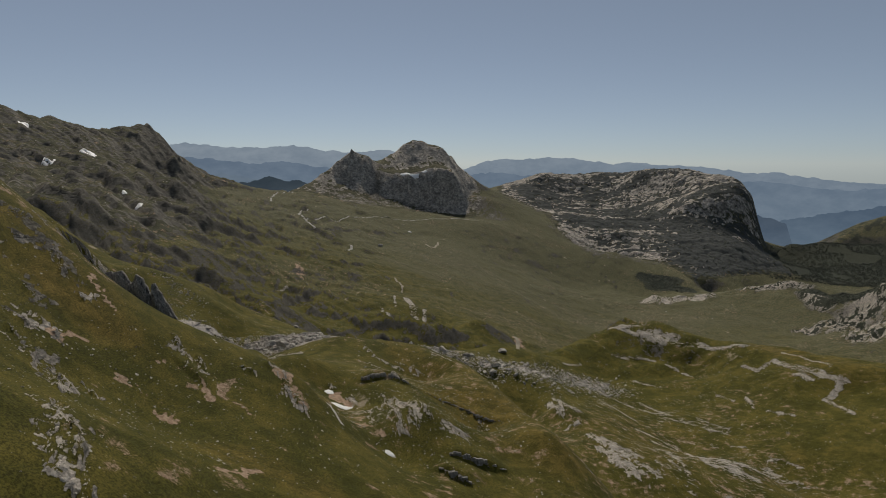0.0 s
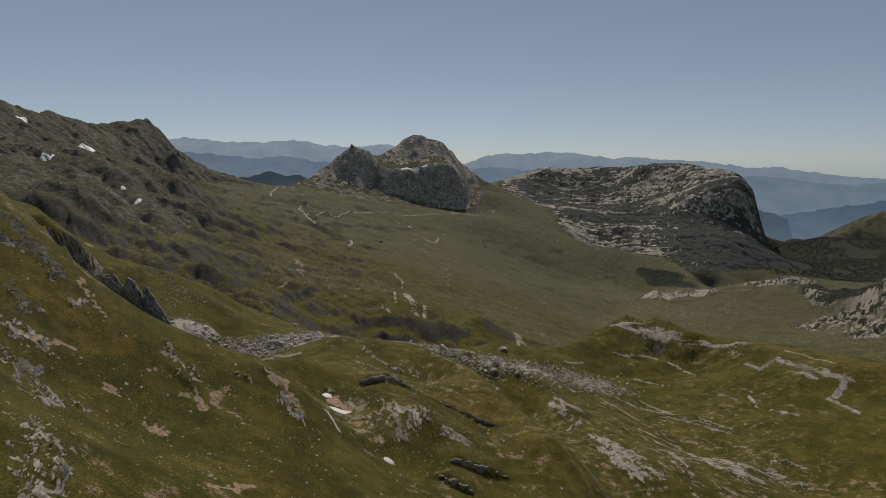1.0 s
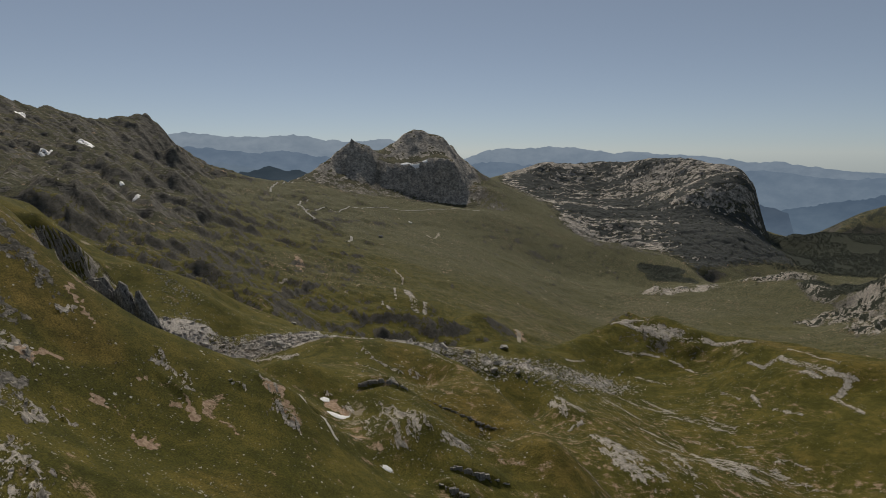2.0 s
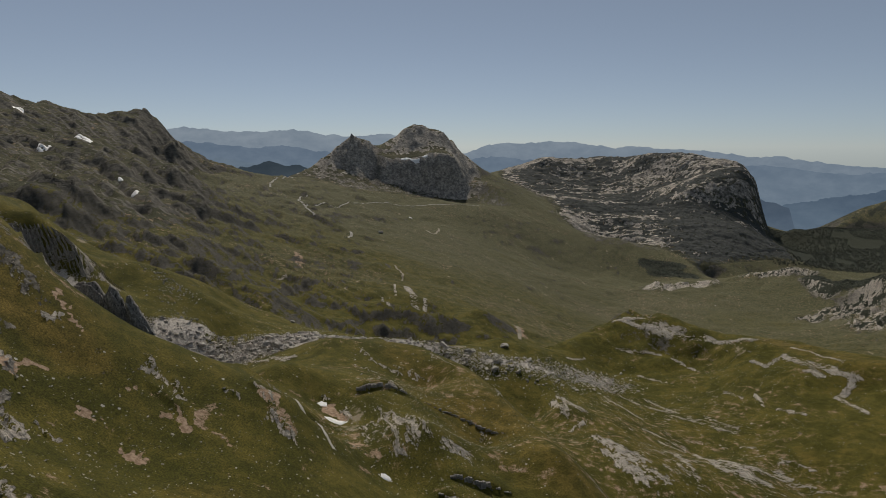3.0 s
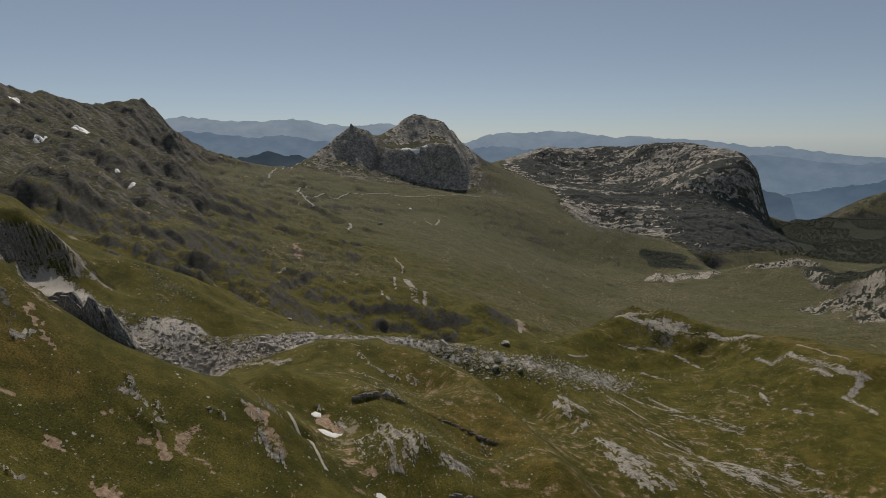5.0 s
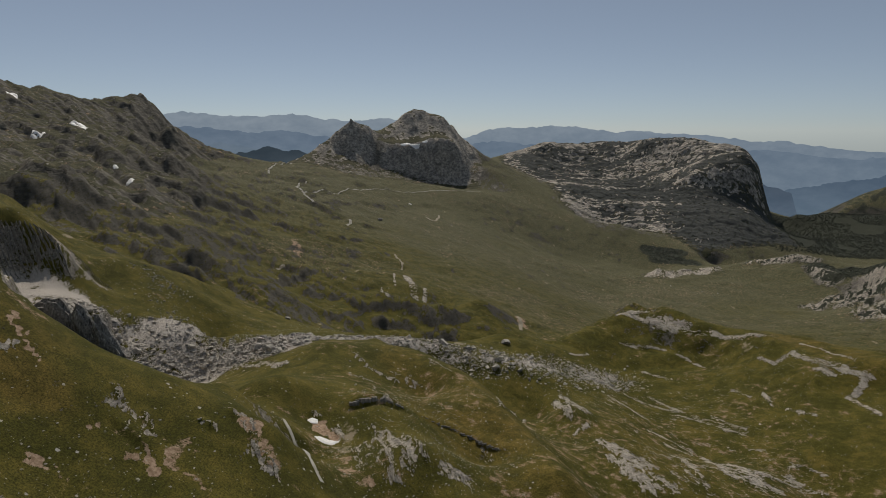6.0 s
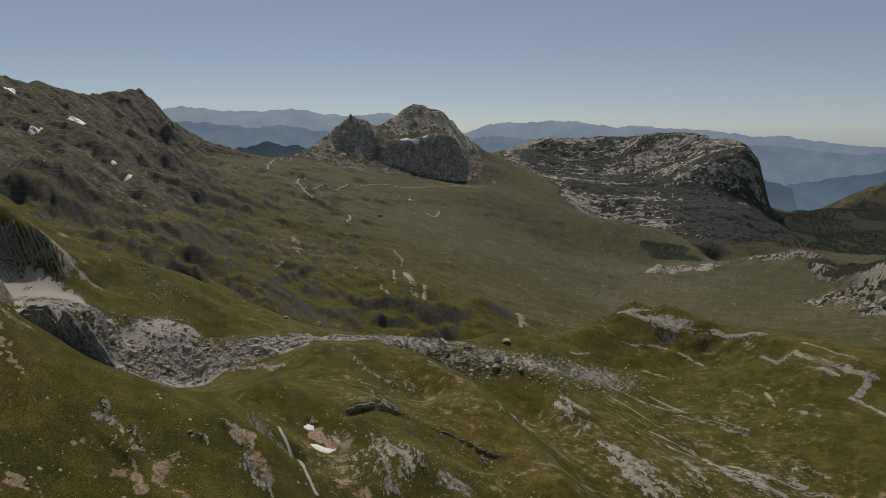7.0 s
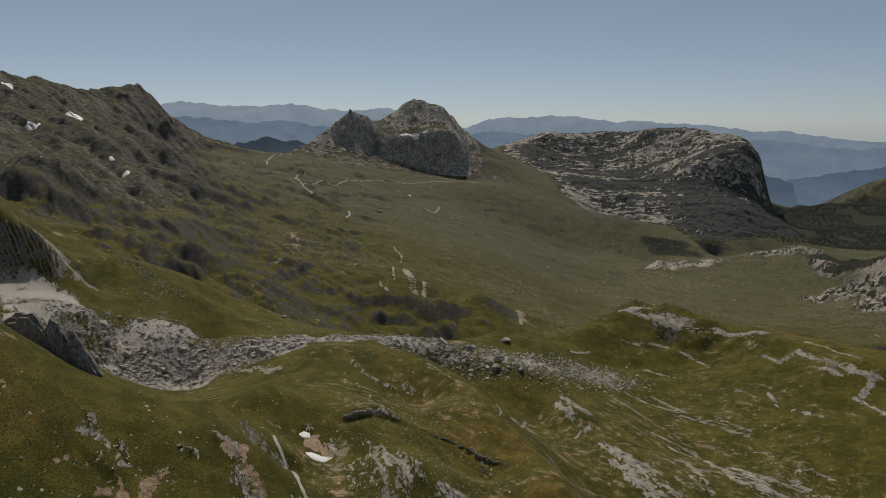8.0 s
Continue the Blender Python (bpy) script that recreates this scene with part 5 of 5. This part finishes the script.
# ---- snow patches ----
def snow_patch(x, y, wide, deep, turn, label):
    """A patch of old snow, lying on the ground with a thin rounded edge."""
    rings, spokes = 6, 28
    a = np.linspace(0, 2 * math.pi, spokes, endpoint=False)
    edge = 1 + 0.28 * fbm(3 * np.cos(a) + x, 3 * np.sin(a) + y, 1.5, 3, 3)
    px, py, up = [x], [y], [1.0]
    for k in range(1, rings + 1):
        s = k / rings
        u, v = 0.5 * wide * s * edge * np.cos(a), 0.5 * deep * s * edge * np.sin(a)
        c, q = math.cos(radians(turn)), math.sin(radians(turn))
        px += list(x + c * u - q * v)
        py += list(y + q * u + c * v)
        up += [math.sqrt(max(0.0, 1 - s ** 4))] * spokes
    z = height(px, py, (3.0 if y > 2000 else 4.5) if y > 600 else None)
    lift = 0.10 + 0.03 * min(wide, deep)
    if y > 600:
        lift = 0.9
    co = [(i, j, h + lift * (2.2 * u - 0.6)) for i, j, h, u in zip(px, py, z, up)]
    faces = [(0, 1 + k, 1 + (k + 1) % spokes) for k in range(spokes)]
    for r in range(rings - 1):
        for k in range(spokes):
            p, q = 1 + r * spokes, 1 + (r + 1) * spokes
            faces.append((p + k, q + k, q + (k + 1) % spokes, p + (k + 1) % spokes))
    me = bpy.data.meshes.new("snow_patch")
    me.from_pydata(co, [], faces)
    me.polygons.foreach_set("use_smooth", [True] * len(me.polygons))
    me.materials.append(SNOW)
    return tagged(new("snow_patch", me), label, "snow patch", "old snow patches")


for _s in [(-32.4, 192.6, 6.6, 4.2, 0), (-38, 203.8, 3.2, 3.0, 0), (-14.6, 162.3, 2.8, 2.6, 0)]:
    snow_patch(*_s, "small white snow patch melting in a brown gully")
for _s in [(-943, 1449, 30, 22, -20), (-736, 1193, 38, 26, -20), (-703, 1264, 40, 26, -40), (-541, 1077, 15, 9, -40), (-465, 963, 17, 15, -50)]:
    snow_patch(*_s, "white snow patch in a fold of the mountainside")
for _s in [(-142, 2348, 46, 13, 0), (-104, 2347, 40, 12, 0), (-68, 2354, 22, 10, 12)]:
    snow_patch(*_s, "long white snow bed on a grassy peak terrace")
snow_patch(-95, 1785, 9, 12, 0, "white snow remnant on the open meadow")


# ---- roads and tracks ----
def ribbon(name, places, wide, material, label, category, kind="structure"):
    """A road along some places, laid on the ground with a slight crown."""
    p = np.array(places, float)
    run = np.r_[0, np.cumsum(np.hypot(*np.diff(p, axis=0).T))]
    n = max(6, int(run[-1] / max(0.8, wide)))
    s = np.linspace(0, run[-1], n)
    x, y = np.interp(s, run, p[:, 0]), np.interp(s, run, p[:, 1])
    for _ in range(2):
        x[1:-1], y[1:-1] = (x[:-2] + 2 * x[1:-1] + x[2:]) / 4, (y[:-2] + 2 * y[1:-1] + y[2:]) / 4
    tx, ty = np.gradient(x), np.gradient(y)
    l = np.hypot(tx, ty)
    half = 0.5 * wide * (1 + 0.2 * fbm(s, 0 * s, 3 * wide, 2, 5))
    rows = [(x - ty / l * half * k, y + tx / l * half * k) for k in (-1, -0.5, 0, 0.5, 1)]
    crown = height(x, y)
    co = []
    for k, (u, v) in zip((-1, -0.5, 0, 0.5, 1), rows):
        h = np.maximum(height(u, v), crown - 0.3) + (0.25 if places[0][1] < 700 else 0.6) * (1 - 0.6 * abs(k))
        co += list(zip(u, v, h))
    faces = [(k * n + i, k * n + i + 1, k * n + n + i + 1, k * n + n + i) for k in range(4) for i in range(n - 1)]
    me = bpy.data.meshes.new(name)
    me.from_pydata(co, [], faces)
    me.materials.append(material)
    return tagged(new(name, me), label, category, kind=kind)


PASS_ROAD = "pale narrow mountain road winding over the pass"
ribbon("road", [(-457, 1682), (-479, 1767), (-502, 1893), (-495, 1975), (-514, 2186)], 5.0, ROAD, PASS_ROAD, "road")
ribbon("road", [(-357, 1673), (-361, 1607), (-354, 1544), (-333, 1514), (-297, 1392), (-277, 1366), (-277, 1362)], 5.0, ROAD, PASS_ROAD, "road")
ribbon("road", [(-328, 1511), (-305, 1555), (-270, 1670), (-226, 1777), (-143, 1907), (-78, 1953), (7, 1990), (116, 2062)], 4.5, ROAD, PASS_ROAD, "road")
ribbon("road", [(-194, 1315), (-187, 1286), (-188, 1247), (-186, 1208)], 5.0, ROAD, PASS_ROAD, "road")
ribbon("track", [(-84, 1085), (-74, 1050), (-66, 1020), (-66, 990)], 3.5, TRACK, "worn brown foot track in the meadow", "track")
ribbon("track", [(-44, 1575), (-30, 1548), (-20, 1552), (-13, 1640), (-14, 1690)], 5, TRACK, "worn brown foot track in the meadow", "track")
ribbon("track", [(100, 865), (103, 842), (99, 815), (97, 795)], 5, TRACK, "worn brown foot track in the meadow", "track")
ribbon("gravel_runnel", [(-43, 190), (-41.3, 185.5), (-38, 181), (-34, 171), (-30, 161.5), (-27.5, 157), (-25.6, 154)], 0.9, PALE_GRIT, "pale gravel runnel washed down the slope", "runnel")


# ---- a hut by the road ----
def build_hut(x, y, turn):
    hut = new("mountain_hut")
    hut.matrix_world = pose(x, y, float(height(x, y)[0]) - 0.3, 0, 0, turn)
    wall = bmesh.new()
    bmesh.ops.create_cube(wall, size=1.0, matrix=pose(0, 0, 1.6) @ Matrix.Diagonal((9.0, 5.5, 3.2, 1)))
    bmesh.ops.bevel(wall, geom=wall.edges[:], offset=0.08, segments=1, affect="EDGES")
    part("wall", wall, BLOCK, hut)
    roof = bmesh.new()
    ring = [[roof.verts.new((u, v, h)) for u, v, h in ((e, -3.2, 3.0), (e, 0, 5.2), (e, 3.2, 3.0), (e, 0, 4.85))] for e in (-4.9, 4.9)]
    for k in range(4):
        roof.faces.new((ring[0][k], ring[0][(k + 1) % 4], ring[1][(k + 1) % 4], ring[1][k]))
    roof.faces.new(ring[0][::-1])
    roof.faces.new(ring[1])
    bmesh.ops.recalc_face_normals(roof, faces=roof.faces)
    part("roof", roof, CRAG, hut, "dark weathered roof")
    return tagged(hut, "small stone mountain hut with a dark pitched roof", "hut")


build_hut(-141, 1414, 8)


# ---- dwarf pine on the massif and woods in the far valley ----
def clump_mesh(seed):
    return block_mesh("clump", seed, 11, 0.0, (1.0, 0.9, 0.62))


def scatter(outline_box, count, accept):
    x = np.array([dice.uniform(outline_box[0], outline_box[1]) for _ in range(count)])
    y = np.array([dice.uniform(outline_box[2], outline_box[3]) for _ in range(count)])
    ok = accept(x, y)
    return x[ok], y[ok]


def build_pines():
    x, y = scatter((380, 1500, 1900, 3000), 16000, lambda x, y: inside(x, y, EAST) > 5)
    z = height(x, y)
    ok = karst_cover(x, y, z)[1] < 0.38
    x, y, z = x[ok], y[ok], z[ok]
    for strip in BUSH:
        at = [in_strip(strip) for _ in range(420)]
        x, y = np.r_[x, [q[0] for q in at]], np.r_[y, [q[1] for q in at]]
        z = np.r_[z, height([q[0] for q in at], [q[1] for q in at])]
    many("dwarf_pine", [(a, b, h + 0.3, dice.uniform(3, 8), dice.uniform(0, 6.28), dice.uniform(-0.2, 0.2)) for a, b, h in zip(x, y, z)], [clump_mesh(800 + k) for k in range(6)], PINE, "dark dwarf pine thickets between limestone slabs", "dwarf pine")
    x, y = scatter((850, 2700, 1900, 3600), 60000, lambda x, y: (weights(x, y)[5] > 0.4) & (fbm(x, y, 120, 3, 55) > -0.8))
    z = height(x, y)
    many("pine_wood", [(a, b, h + 1.5, dice.uniform(4, 8), dice.uniform(0, 6.28), 0.0) for a, b, h in zip(x, y, z)], [block_mesh("crown", 900 + k, 12, 0.0, (0.8, 0.75, 0.9)) for k in range(6)], PINE, "dark conifer wood filling the far valley", "woods")


build_pines()
